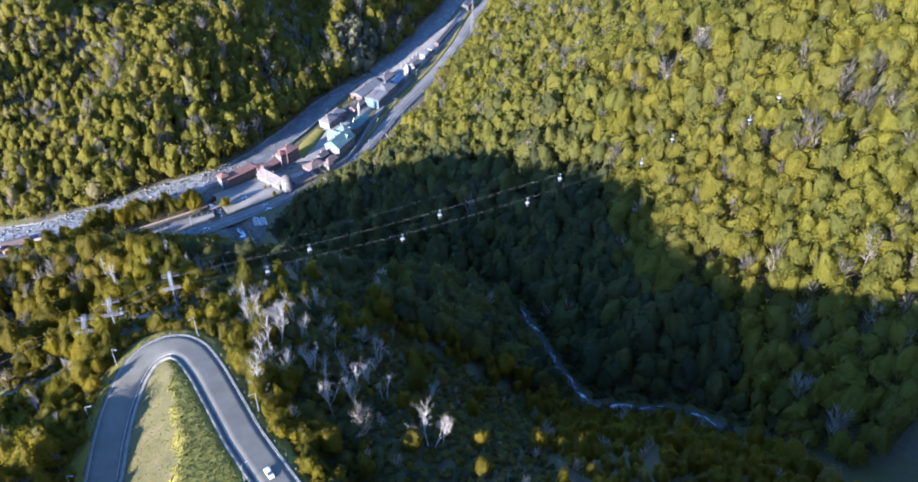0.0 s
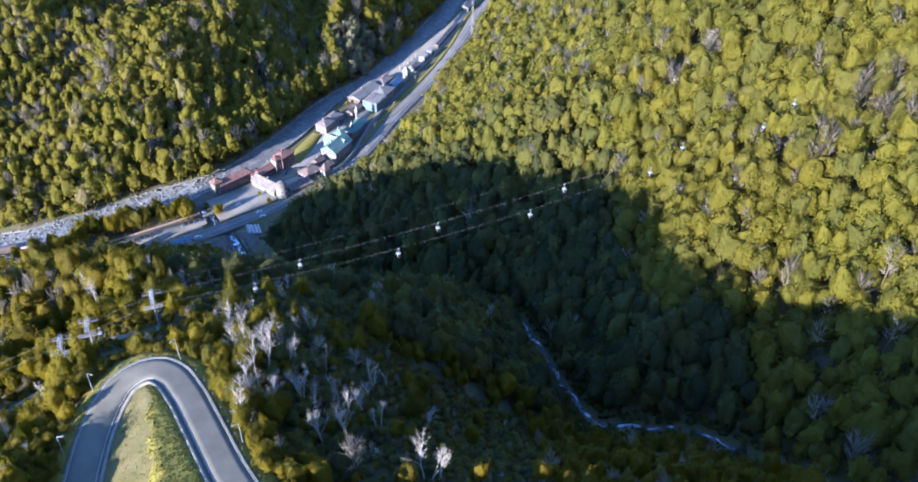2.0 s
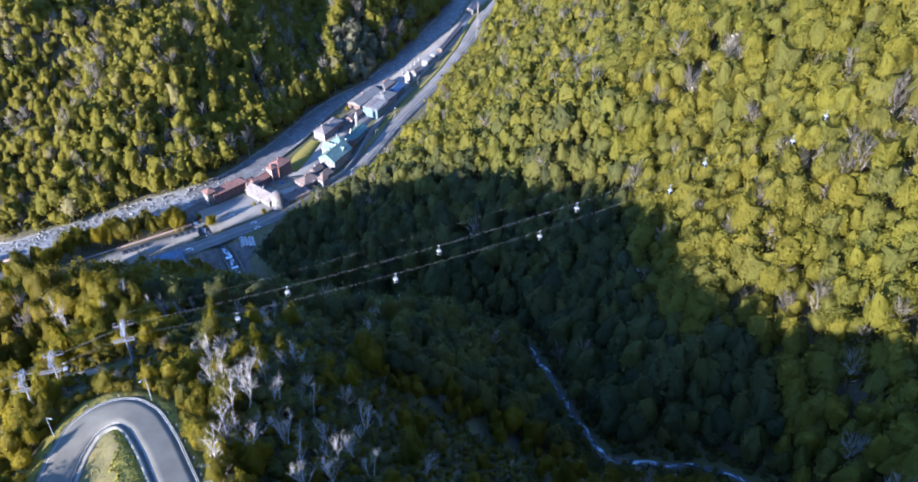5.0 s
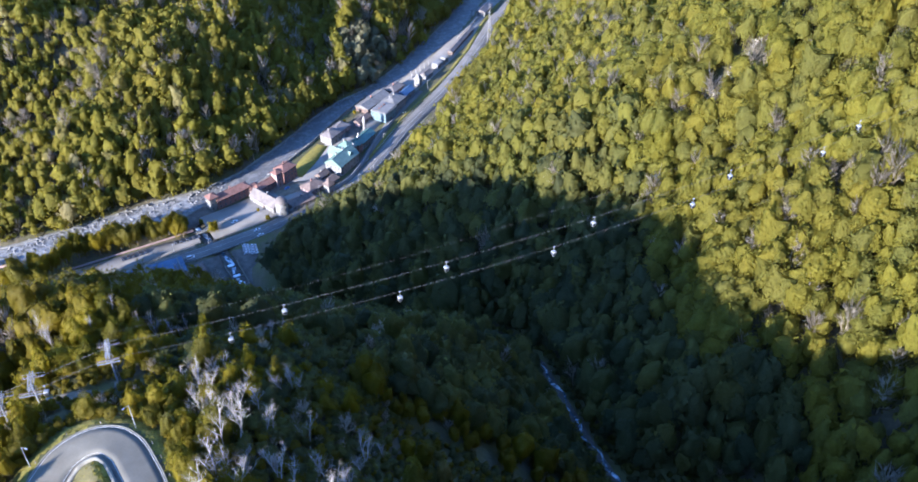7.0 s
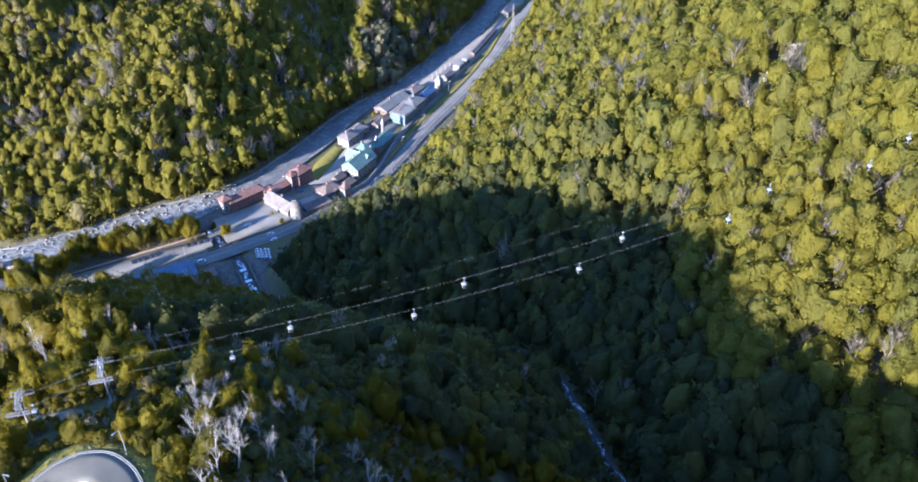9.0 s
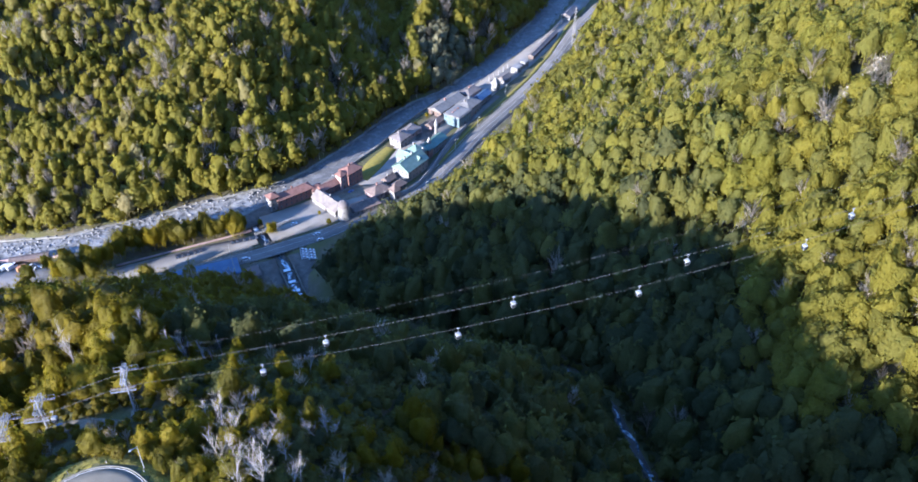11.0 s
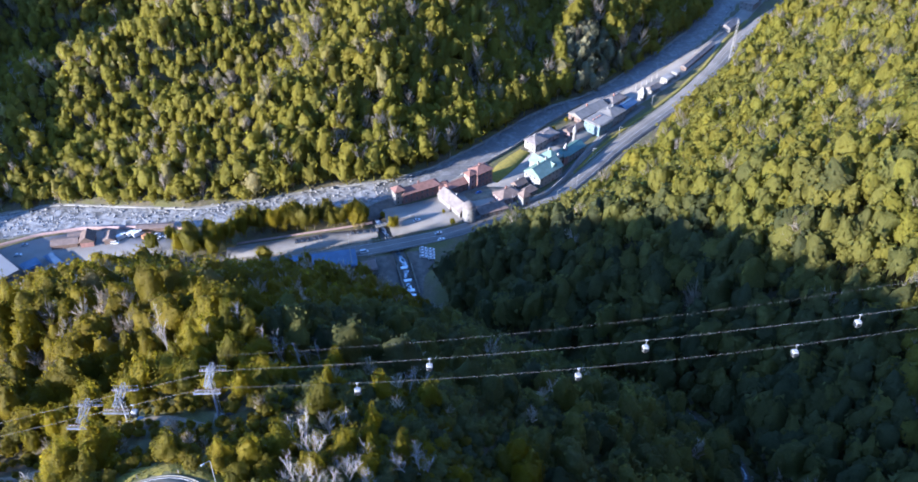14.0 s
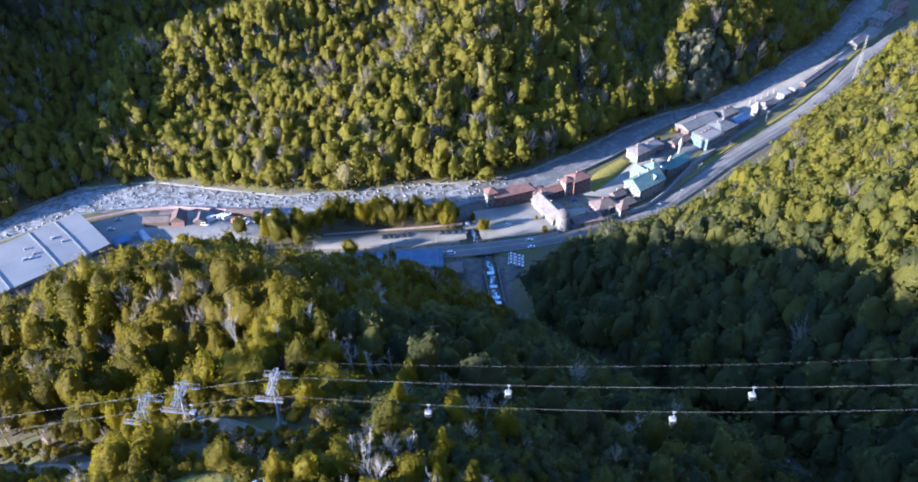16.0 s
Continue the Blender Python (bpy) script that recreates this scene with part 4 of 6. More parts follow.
brook = resample(STREAM[:14], 1.5)
brook[:, 2] = land(brook[:, 0], brook[:, 1]) + 0.45
M_FOAM = rapids("falling_water", (0.22, 0.26, 0.30), (0.62, 0.68, 0.72), 0.42)
M_BROOK = rapids("brook_water", (0.035, 0.055, 0.07), (0.66, 0.74, 0.80), 0.55)
wig = np.interp(brook[:, 1], [440, 475], [1.0, 0.35]) * 1.1 * np.sin(np.arange(len(brook)) * 0.5) + 0.7 * np.sin(np.arange(len(brook)) * 0.21)
wide = np.interp(brook[:, 1], [440, 475], [0.55, 1.35]) + 0.28 * np.sin(np.arange(len(brook)) * 0.33 + 1) + 0.25 * np.sin(np.arange(len(brook)) * 1.1)
tagged(new("brook", strip("brook", brook, wig + wide, wig - wide, 0.3, 0.1, M_BROOK, 4)), "white mountain brook tumbling down the shaded ravine", "brook", kind="structure")
tagged(new("brook_gravel", strip("brook_gravel", brook, np.interp(brook[:, 1], [300, 430, 480], [1.7, 2.0, 4.2]), -np.interp(brook[:, 1], [300, 430, 480], [1.7, 2.0, 4.2]), 0.9, -0.12, M_BED, 6)), "dark gravel bed along the brook", "gravel bed", kind="structure")
bs = [(*(brook[i, :2] + rng.normal(0, 3.0, 2)), brook[i, 2] + 0.05) for i in rng.integers(0, int(len(brook) * 0.75), 420)]
stones("brook_stones", bs, 0.2, 0.7, "grey stones scattered along the brook")

# sills of the walled channel at the brook mouth, each with a white apron of falling water
for x, y in ((-157.5, 505), (-150.5, 493), (-145.5, 484), (-141.5, 477.5)):
    i = int(np.argmin(np.hypot(brook[:, 0] - x, brook[:, 1] - y)))
    w = brook[max(0, i - 2), :2] - brook[i + 2, :2]
    ob = thing("weir", pose(*brook[i], 0, 0, math.degrees(math.atan2(w[1], w[0]))), "low concrete weir with white falling water", "weir", "weirs of the brook")
    bm = bmesh.new()
    box(bm, (-0.4, 0, -0.6), (0.7, 7.6, 1.15))
    part("sill", bm, M_CONCRETE, ob)
    bm = bmesh.new()
    solid(bm, [(0, -1.9, -0.5), (2.6, -2.3, -0.5), (2.6, 2.3, -0.5), (0, 1.9, -0.5), (0, -1.9, 0.62), (2.6, -2.3, 0.25), (2.6, 2.3, 0.25), (0, 1.9, 0.62)],
          [(3, 2, 1, 0), (4, 5, 6, 7), (0, 1, 5, 4), (1, 2, 6, 5), (2, 3, 7, 6), (3, 0, 4, 7)])
    part("fall", bm, M_FOAM, ob, "white falling water")

sc = resample([(x, y, 0) for x, y in SCAR], 1.0)
ro = [(sc[i, 0] + rng.normal(0, 2.2), sc[i, 1] + rng.normal(0, 2.2)) for i in rng.integers(0, len(sc), 150)]
stones("rock_scar", [(x, y, float(land(x, y)) + 0.3) for x, y in ro], 0.6, 2.0, "pale broken rock of a scar in the hillside", (0.15, 0.138, 0.115), (0.24, 0.22, 0.19))


# ---- village houses ----
def opening(parent, at, turn, w, h, door=False, label=""):
    """A window or door with a frame standing proud and a recessed pane."""
    m = pose(*at, 0, 0, turn)
    bm = bmesh.new()
    t = 0.12
    for x, z, sx, sz in ((-w / 2, 0, t, h), (w / 2, 0, t, h), (0, 0, w + t, t), (0, h - t, w + t, t)):
        box(bm, (x, -0.04, z), (sx, 0.16, sz))
    bm.transform(m)
    ob = part("door" if door else "window", bm, M_WHITEWALL if not door else M_TIMBER, parent)
    bm = bmesh.new()
    box(bm, (0, 0.0, 0.05), (w, 0.06, h - 0.1))
    bm.transform(m)
    part("pane" if not door else "door_leaf", bm, M_GLASS if not door else M_TIMBER, ob)
    return ob


def house(label, at, l, w, turn, eaves, rise, kind, wall, roof, storeys=2, cols=4, rows=2, chimneys=1, name="house", door=True, ends=True):
    ob = thing(name, pose(at[0], at[1], 1.0, 0, 0, turn), label, "house" if name == "house" else name.replace("_", " "))
    bm = bmesh.new()
    if kind == "gable":
        x, y = l / 2, w / 2
        solid(bm, [(-x, -y, -1), (x, -y, -1), (x, y, -1), (-x, y, -1), (-x, -y, eaves), (x, -y, eaves), (x, y, eaves), (-x, y, eaves), (-x, 0, eaves + rise - 0.35), (x, 0, eaves + rise - 0.35)],
              [(3, 2, 1, 0), (0, 1, 5, 4), (2, 3, 7, 6), (1, 2, 6, 9, 5), (3, 0, 4, 8, 7), (4, 5, 9, 8), (6, 7, 8, 9)])
    else:
        box(bm, (0, 0, -1), (l, w, eaves + 1))
    part("wall", bm, wall, ob)
    bm = bmesh.new()
    roofed(bm, l, w, eaves, rise, kind)
    rf = part("roof", bm, roof, ob)
    if kind in ("gable", "hip"):
        bm = bmesh.new()
        rl = l / 2 + 0.6 if kind == "gable" else max(0.3, l / 2 + 0.6 - (w / 2 + 0.6) * 0.9)
        tube(bm, (-rl, 0, eaves + rise), (rl, 0, eaves + rise), 0.18, 0.18, 6)
        part("ridge", bm, roof, rf)
    for k in range(chimneys):
        bm = bmesh.new()
        cx = (k + 0.5) / chimneys * l * 0.7 - l * 0.35
        box(bm, (cx, w * 0.14, eaves + rise * 0.35), (0.9, 0.9, rise * 0.65 + 1.0))
        box(bm, (cx, w * 0.14, eaves + rise + 1.0), (1.15, 1.15, 0.2))
        part("chimney", bm, M_BRICK if wall is not M_WHITEWALL else M_WHITEWALL, rf)
    sh = eaves / max(1, storeys)
    for s in range(storeys):
        for c in range(cols):
            x = (c + 0.5) / cols * l - l / 2
            for side in (-1, 1):
                if s == 0 and door and side < 0 and c == cols // 2:
                    opening(ob, (x, -w / 2 - 0.02, 0.0), 0, 1.4, 2.3, True)
                else:
                    opening(ob, (x, side * (w / 2 + 0.02), s * sh + sh * 0.32), 0 if side < 0 else 180, 1.1, min(1.6, sh * 0.5))
        if ends:
            for c in range(rows):
                y = (c + 0.5) / rows * w - w / 2
                for side in (-1, 1):
                    opening(ob, (side * (l / 2 + 0.02), y, s * sh + sh * 0.32), 90 if side > 0 else -90, 1.1, min(1.6, sh * 0.5))
    return ob


house("long red-roofed hotel with dark red walls by the river", (-171.5, 577.5), 27, 8, 45, 7.0, 2.8, "hip", M_BRICK, M_REDROOF, 2, 7, 2, 1)
house("square red-roofed corner tower of the hotel", (-182.5, 567), 6.5, 6.5, 45, 10.0, 2.6, "pyramid", M_WHITEWALL, M_REDROOF, 3, 2, 2, 0, "corner_tower")
house("small red-roofed wing with pale walls", (-158, 587), 8, 6, 45, 5.5, 2.0, "hip", M_CREAM, M_REDROOF, 2, 2, 2, 0)
house("white gabled hall with grey-brown shingle roof", (-145.5, 573), 25, 10.0, -38, 3.9, 4.4, "gable", M_WHITEWALL, M_GREYROOF, 2, 6, 2, 1)
house("long brick arcade house under a terracotta roof", (-149, 592), 19, 7, 52, 5.5, 2.4, "gable", M_BRICK, M_REDROOF, 2, 6, 1, 0)
house("tall red brick house with a hipped red roof", (-137.5, 605), 13, 9.5, 55, 10.5, 2.8, "hip", M_BRICK, M_REDROOF, 3, 4, 3, 1)
house("narrow red-roofed stair tower with pale walls", (-142.5, 597), 5.5, 5.5, 55, 11.0, 2.2, "pyramid", M_CREAM, M_REDROOF, 3, 1, 1, 0, "stair_tower")
house("low white house under a broad hipped brown roof", (-121, 573.5), 19, 9, 40, 3.8, 3.0, "hip", M_WHITEWALL, M_BROWNROOF, 1, 6, 2, 1)
house("square white gate tower with a steep brown pyramid roof", (-103.5, 589.5), 5.5, 5.5, 50, 6.5, 4.0, "pyramid", M_WHITEWALL, M_BROWNROOF, 1, 1, 1, 0, "gate_tower")
house("small white gabled cottage with a brown roof", (-111, 606.5), 8.5, 6, 60, 3.5, 2.6, "gable", M_WHITEWALL, M_BROWNROOF, 1, 3, 1, 1)
house("low brown-roofed annexe behind the gate", (-103.5, 600.5), 11, 6, 55, 3.2, 2.4, "hip", M_WHITEWALL, M_BROWNROOF, 1, 3, 1, 0)
house("broad inn with pale walls under a wide brown hipped roof", (-115.5, 592), 15, 11, 50, 3.8, 3.4, "hip", M_CREAM, M_BROWNROOF, 1, 4, 3, 1)
house("tall white wing with a steep mint-green pyramid roof", (-96.5, 636), 11.5, 11.5, 62, 9.6, 4.8, "pyramid", M_WHITEWALL, M_MINT, 3, 3, 3, 1)
house("narrow brown-roofed store beside the white turret", (-90, 688), 16, 6, 60, 3.4, 2.2, "gable", M_CREAM, M_BROWNROOF, 1, 4, 1, 0)
house("large white house with a mint-green metal roof", (-98, 622), 23, 14, 62, 8.0, 5.2, "gable", M_WHITEWALL, M_MINT, 2, 6, 4, 2)
house("white cross wing with a mint-green metal roof", (-99.5, 628), 18, 8, -28, 7.8, 4.0, "gable", M_WHITEWALL, M_MINT, 2, 2, 3, 0)
house("white house with a teal-green metal roof and brick gable", (-86, 654), 22, 9, 64, 6.0, 3.2, "gable", M_WHITEWALL, M_TEAL, 2, 6, 2, 0)
house("brick gatehouse with a small teal roof", (-89.5, 643), 5, 7, 64, 8.0, 2.5, "pyramid", M_BRICK, M_TEAL, 2, 1, 2, 0, "gatehouse")
house("white house with a hipped grey roof by the lawn", (-112, 659.5), 12, 10.5, 60, 6.3, 2.8, "hip", M_WHITEWALL, M_GREYROOF, 2, 3, 2, 1)
house("low grey-roofed outbuilding by the river", (-107, 673), 16, 10, 60, 4.0, 2.6, "hip", M_CREAM, M_GREYROOF, 1, 4, 2, 0)
house("turquoise and white hotel with a flat grey roof", (-73.5, 697), 16, 14, 62, 8.0, 0.5, "flat", M_TURQ, M_PALEROOF, 2, 5, 4, 3)
house("white hotel wing with a grey hipped roof", (-66.5, 713), 17, 13, 62, 8.0, 2.6, "hip", M_WHITEWALL, M_PALEROOF, 2, 5, 3, 2)
house("long hall under a low grey-brown roof", (-84.5, 717), 31, 12.5, 60, 4.5, 2.6, "gable", M_TIMBER, M_PALEROOF, 1, 7, 2, 1)
house("low brown and grey riverside house", (-68, 741), 16, 9.5, 60, 4.0, 2.2, "hip", M_CREAM, M_GREYROOF, 1, 4, 2, 1)
house("white house with a slate-blue metal roof", (-57.5, 732), 15, 7.5, 64, 5.0, 2.4, "gable", M_WHITEWALL, M_BLUEROOF, 1, 5, 2, 0)
house("small white turret house with a pointed roof", (-48.5, 752), 5, 5, 62, 6.5, 5.0, "pyramid", M_WHITEWALL, M_WHITEWALL, 2, 1, 1, 0, "turret_house")
house("low house with a grey-brown roof", (-42, 768), 10, 6.5, 62, 3.6, 2.2, "gable", M_WHITEWALL, M_GREYROOF, 1, 3, 1, 0)
house("white flat-roofed pavilion at the village end", (-33.5, 787), 9, 6, 62, 4.2, 0.5, "flat", M_WHITEWALL, M_WHITEWALL, 1, 3, 2, 0)
house("small white flat-roofed pavilion", (-27.5, 797), 6, 5, 62, 4.8, 0.5, "flat", M_WHITEWALL, M_WHITEWALL, 1, 2, 1, 0)
house("long low shed with a grey-brown roof", (-13, 838), 56, 4.5, 70, 3.0, 1.4, "gable", M_TIMBER, M_GREYROOF, 1, 8, 1, 0)
house("far grey-roofed white hall by the road", (9, 908), 22, 9, 70, 4.5, 2.6, "gable", M_WHITEWALL, M_GREYROOF, 1, 4, 2, 0)
house("far white guest house with a grey roof", (24, 962), 20, 13, 70, 7.0, 3.0, "hip", M_WHITEWALL, M_GREYROOF, 2, 5, 3, 1)
house("far pinkish house beyond the footbridge", (36, 992), 16, 12, 70, 8.0, 3.0, "hip", M_CREAM, M_REDROOF, 2, 4, 3, 1)


def round_tower(at):
    ob = thing("round_tower", pose(*at, 1.0), "round white tower with a brown domed roof", "tower")
    bm = bmesh.new()
    tube(bm, (0, 0, -1), (0, 0, 10), 4.3, 4.0, 24)
    tube(bm, (0, 0, 10), (0, 0, 10.5), 4.4, 4.4, 24)
    part("wall", bm, M_WHITEWALL, ob)
    bm = bmesh.new()
    prev = None
    for k in range(7):
        a = k / 6 * 1.5
        r, z = 4.1 * math.cos(a), 10.5 + 3.6 * math.sin(a)
        if prev:
            tube(bm, (0, 0, prev[1]), (0, 0, z), prev[0], r, 24)
        prev = (r, z)
    rf = part("dome", bm, M_GREYROOF, ob)
    bm = bmesh.new()
    tube(bm, (0, 0, 14), (0, 0, 15.6), 0.15, 0.03, 6)
    part("finial", bm, M_STEEL, rf)
    for k in range(8):
        a = k * math.pi / 4 + 0.2
        for z in (2.2, 6.4):
            opening(ob, (4.2 * math.cos(a), 4.2 * math.sin(a), z), math.degrees(a) + 90, 0.8, 1.3)


round_tower((-132.5, 561))


def spire(at, base, h, label):
    ob = thing("spire_turret", pose(*at), label, "turret", "white turrets")
    bm = bmesh.new()
    tube(bm, (0, 0, -2), (0, 0, base), 1.3, 1.2, 8)
    part("drum", bm, M_WHITEWALL, ob)
    bm = bmesh.new()
    tube(bm, (0, 0, base), (0, 0, base + h), 1.7, 0.05, 8)
    part("cap", bm, M_SHEETWHITE, ob)


spire((-88.5, 648.5, 8.0), 3.0, 4.0, "white turret with a pointed cap beside the teal roof")
spire((-87, 674, 1.0), 9.0, 5.5, "slender white turret with a tall pointed cap")
spire((-91, 634, 9.0), 2.5, 3.5, "small white turret above the mint roof")


def wall_run(pts, h, t, mat, label, name="garden_wall"):
    line = resample([(x, y, 1.0 + h) for x, y in pts], 2.0)
    return tagged(new(name, strip(name, line, t / 2, -t / 2, h + 0.5, 0.0, mat)), label, "wall")


wall_run([(-128, 562.5), (-112, 577.5), (-107.5, 585)], 2.8, 0.6, M_WHITEWALL, "white rendered village wall beside the street")
wall_run([(-100, 591.5), (-91, 603), (-84, 624), (-77, 658), (-66, 688)], 2.6, 0.6, M_WHITEWALL, "long white rendered wall along the street")
wall_run([(-143, 622), (-128, 650), (-112, 690), (-92, 730)], 1.6, 0.5, M_CONCRETE, "low grey river wall behind the village")
wall_run([(-404, 447), (-384, 467), (-362, 481), (-330, 492), (-296, 501)], 1.6, 0.5, M_CREAM, "pinkish block wall between yard and river")
wall_run([(-160.5, 504), (-146.5, 481.5)], 1.0, 0.6, M_CONCRETE, "low concrete bank wall of the brook")
wall_run([(-153, 508), (-138.5, 483)], 1.0, 0.6, M_CONCRETE, "low concrete bank wall of the brook")
wall_run([(-174.5, 505), (-174.4, 499.5), (-170.2, 490.5), (-175.2, 487.5)], 1.8, 0.5, M_WHITEWALL, "white rendered wall round the kiosk yard")
wall_run([(-184.6, 493.6), (-191.8, 506.8)], 4.2, 0.5, M_WHITEWALL, "white end wall of the long blue-roofed shed")
wall_run([(-262, 495), (-236, 511), (-205, 530), (-190, 540)], 1.1, 0.4, M_CREAM, "low pinkish wall along the car park")

# white pillars of the riverside promenade, and the balustrade posts of the far street
for k in range(5):
    ob = thing("pillar", pose(-55 + k * 3.4, 766 + k * 6.5, 1.0), "white round promenade pillar on a square foot", "pillar", "promenade pillars")
    bm = bmesh.new()
    tube(bm, (0, 0, 0.4), (0, 0, 3.6), 0.45, 0.38, 10)
    part("shaft", bm, M_WHITEWALL, ob)
    bm = bmesh.new()
    box(bm, (0, 0, -0.2), (1.2, 1.2, 0.6))
    part("foot", bm, M_WHITEWALL, ob)
    bm = bmesh.new()
    box(bm, (0, 0, 3.6), (1.1, 1.1, 0.35))
    part("capital", bm, M_WHITEWALL, ob)
for k in range(16):
    t = k / 15
    bm = bmesh.new()
    box(bm, (0, 0, -0.1), (1.3, 0.5, 2.4))
    box(bm, (0, 0, 2.3), (1.5, 0.7, 0.25))
    me = bpy.data.meshes.new("fence_post")
    bm.to_mesh(me)
    bm.free()
    me.materials.append(M_WHITEWALL)
    ob = new("fence_post", me)
    ob.matrix_basis = pose(-16 + 20 * t, 846 + 48 * t, 1.0, 0, 0, 68)
    tagged(ob, "stout white fence post of the far street", "fence post", "white fence posts")


# ---- works yard, sheds ----
def white_hall():
    ob = thing("warehouse", pose(-403.5, 389, 1.0, 0, 0, 68), "huge warehouse with a low pale sheet-metal roof", "warehouse")
    bm = bmesh.new()
    box(bm, (0, 0, -1), (100, 42, 9.2))
    part("wall", bm, M_YARD, ob)
    bm = bmesh.new()
    solid(bm, [(-50.6, -21.6, 8.0), (50.6, -21.6, 8.0), (50.6, 21.6, 8.0), (-50.6, 21.6, 8.0), (-50.6, -21.6, 8.5), (50.6, -21.6, 8.5), (50.6, 21.6, 8.5), (-50.6, 21.6, 8.5), (-50.6, 0, 9.6), (50.6, 0, 9.6)],
          [(3, 2, 1, 0), (0, 1, 5, 4), (1, 2, 6, 9, 5), (2, 3, 7, 6), (3, 0, 4, 8, 7), (4, 5, 9, 8), (6, 7, 8, 9)])
    rf = part("roof", bm, M_SHEETWHITE, ob)
    for x in (-34, -8, 20, 36):
        bm = bmesh.new()
        for y0, y1 in ((-21.5, 0), (0, 21.5)):
            z0, z1 = (8.6, 9.7) if y0 < 0 else (9.7, 8.6)
            solid(bm, [(x - 0.35, y0, z0), (x + 0.35, y0, z0), (x + 0.35, y1, z1), (x - 0.35, y1, z1), (x - 0.35, y0, z0 + 0.5), (x + 0.35, y0, z0 + 0.5), (x + 0.35, y1, z1 + 0.5), (x - 0.35, y1, z1 + 0.5)],
                  [(3, 2, 1, 0), (4, 5, 6, 7), (0, 1, 5, 4), (1, 2, 6, 5), (2, 3, 7, 6), (3, 0, 4, 7)])
        part("roof_rib", bm, M_SHEETWHITE, rf)
    for x, y, s in ((8, -3, 2.2), (11, -4.5, 1.6), (14, -2, 1.4), (28, 5, 2.0), (31, -2, 1.5), (12, 6, 1.2)):
        bm = bmesh.new()
        box(bm, (x, y, 8.9), (s, s * 0.8, 1.5))
        box(bm, (x, y, 10.4), (s * 1.15, s, 0.15))
        part("roof_vent", bm, M_STEEL, rf)
    for k in range(9):
        bm = bmesh.new()
        box(bm, (-42 + k * 10.5, -21.05, 4.5), (7.0, 0.12, 1.6))
        part("window", bm, M_GLASS, ob)


white_hall()


def shed(label, at, l, w, turn, h, rise, wall, roof, kind="gable"):
    ob = thing("shed", pose(at[0], at[1], 1.0, 0, 0, turn), label, "shed")
    bm = bmesh.new()
    box(bm, (0, 0, -1), (l, w, h + 0.9))
    part("wall", bm, wall, ob)
    bm = bmesh.new()
    roofed(bm, l, w, h, rise, kind, 0.7, 0.2)
    part("roof", bm, roof, ob)
    bm = bmesh.new()
    box(bm, (0, -w / 2 - 0.05, 0), (min(3, l * 0.4), 0.12, min(2.6, h * 0.8)))
    part("door", bm, M_TIMBER, ob)
    bm = bmesh.new()
    box(bm, (l / 2 + 0.05, 0, h * 0.45), (0.1, min(2.2, w * 0.4), h * 0.3))
    part("window", bm, M_GLASS, ob)


shed("dark brown timber barn with a steep roof", (-350, 470), 9, 8, 118, 4.0, 3.6, M_BRICK, M_TIMBER)
shed("low dark brown open shed in the yard", (-362, 464), 15, 7, 28, 3.0, 1.6, M_TIMBER, M_BROWNROOF)
shed("low brown lean-to beside the barn", (-358, 473), 13, 5, 35, 2.8, 1.0, M_TIMBER, M_BROWNROOF)
shed("small brown workshop with a tiled roof", (-338.5, 476), 8, 6, 118, 3.2, 1.8, M_TIMBER, M_BROWNROOF)
shed("row of low brown stores along the river wall", (-318, 494), 22, 4, 22, 2.8, 0.8, M_TIMBER, M_BROWNROOF)
shed("blue sheet-metal roofed kiosk in the yard", (-367, 438.5), 9, 8, 60, 3.0, 0.6, M_WHITEWALL, M_BLUEROOF, "flat")
shed("blue site container with a flat roof", (-357.5, 447), 13, 4.5, -25, 2.8, 0.3, M_BLUEROOF, M_BLUEROOF, "flat")
shed("long shed with a navy-blue flat metal roof", (-211, 487), 58, 15, 29, 3.2, 0.3, M_CONCRETE, M_BLUEROOF, "flat")
shed("flat-roofed brown kiosk beside the brook", (-175, 496), 9, 8, -55, 3.0, 0.4, M_WHITEWALL, M_BROWNROOF, "flat")


# ---- hairpin: kerbs, gutter, edge lines, grass, posts, lamps ----
def ride(name, left, right, lift, thick, material, label, category, a=0, b=None, cells=1):
    return tagged(new(name, strip(name, hair[a:b], left, right, thick, lift, material, cells)), label, category, kind="structure")


ride("kerb", 5.35, 5.0, 0.14, 0.6, M_CONCRETE, "pale concrete kerb on the outside of the bend", "kerb")
ride("gutter", -5.0, -5.7, -0.06, 0.7, M_BED, "dark gutter channel on the inside of the bend", "gutter", cells=2)
ride("gutter_wall", -5.7, -6.9, 0.4, 1.2, M_CONCRETE, "weathered concrete gutter edge below the grass slope", "gutter")
ride("edge_line", 4.75, 4.55, 0.012, 0.01, M_WHITELINE, "white painted edge line of the mountain road", "road line")
ride("edge_line", -4.45, -4.6, 0.012, 0.01, M_WHITELINE, "white painted edge line of the mountain road", "road line")

M_SLOPE = surface("worn_slope_grass", (0.056, 0.050, 0.009), (0.080, 0.066, 0.018), 0.2, 1.8, 0.95, 0.6, stain=(0.092, 0.072, 0.044), vary=0.35)


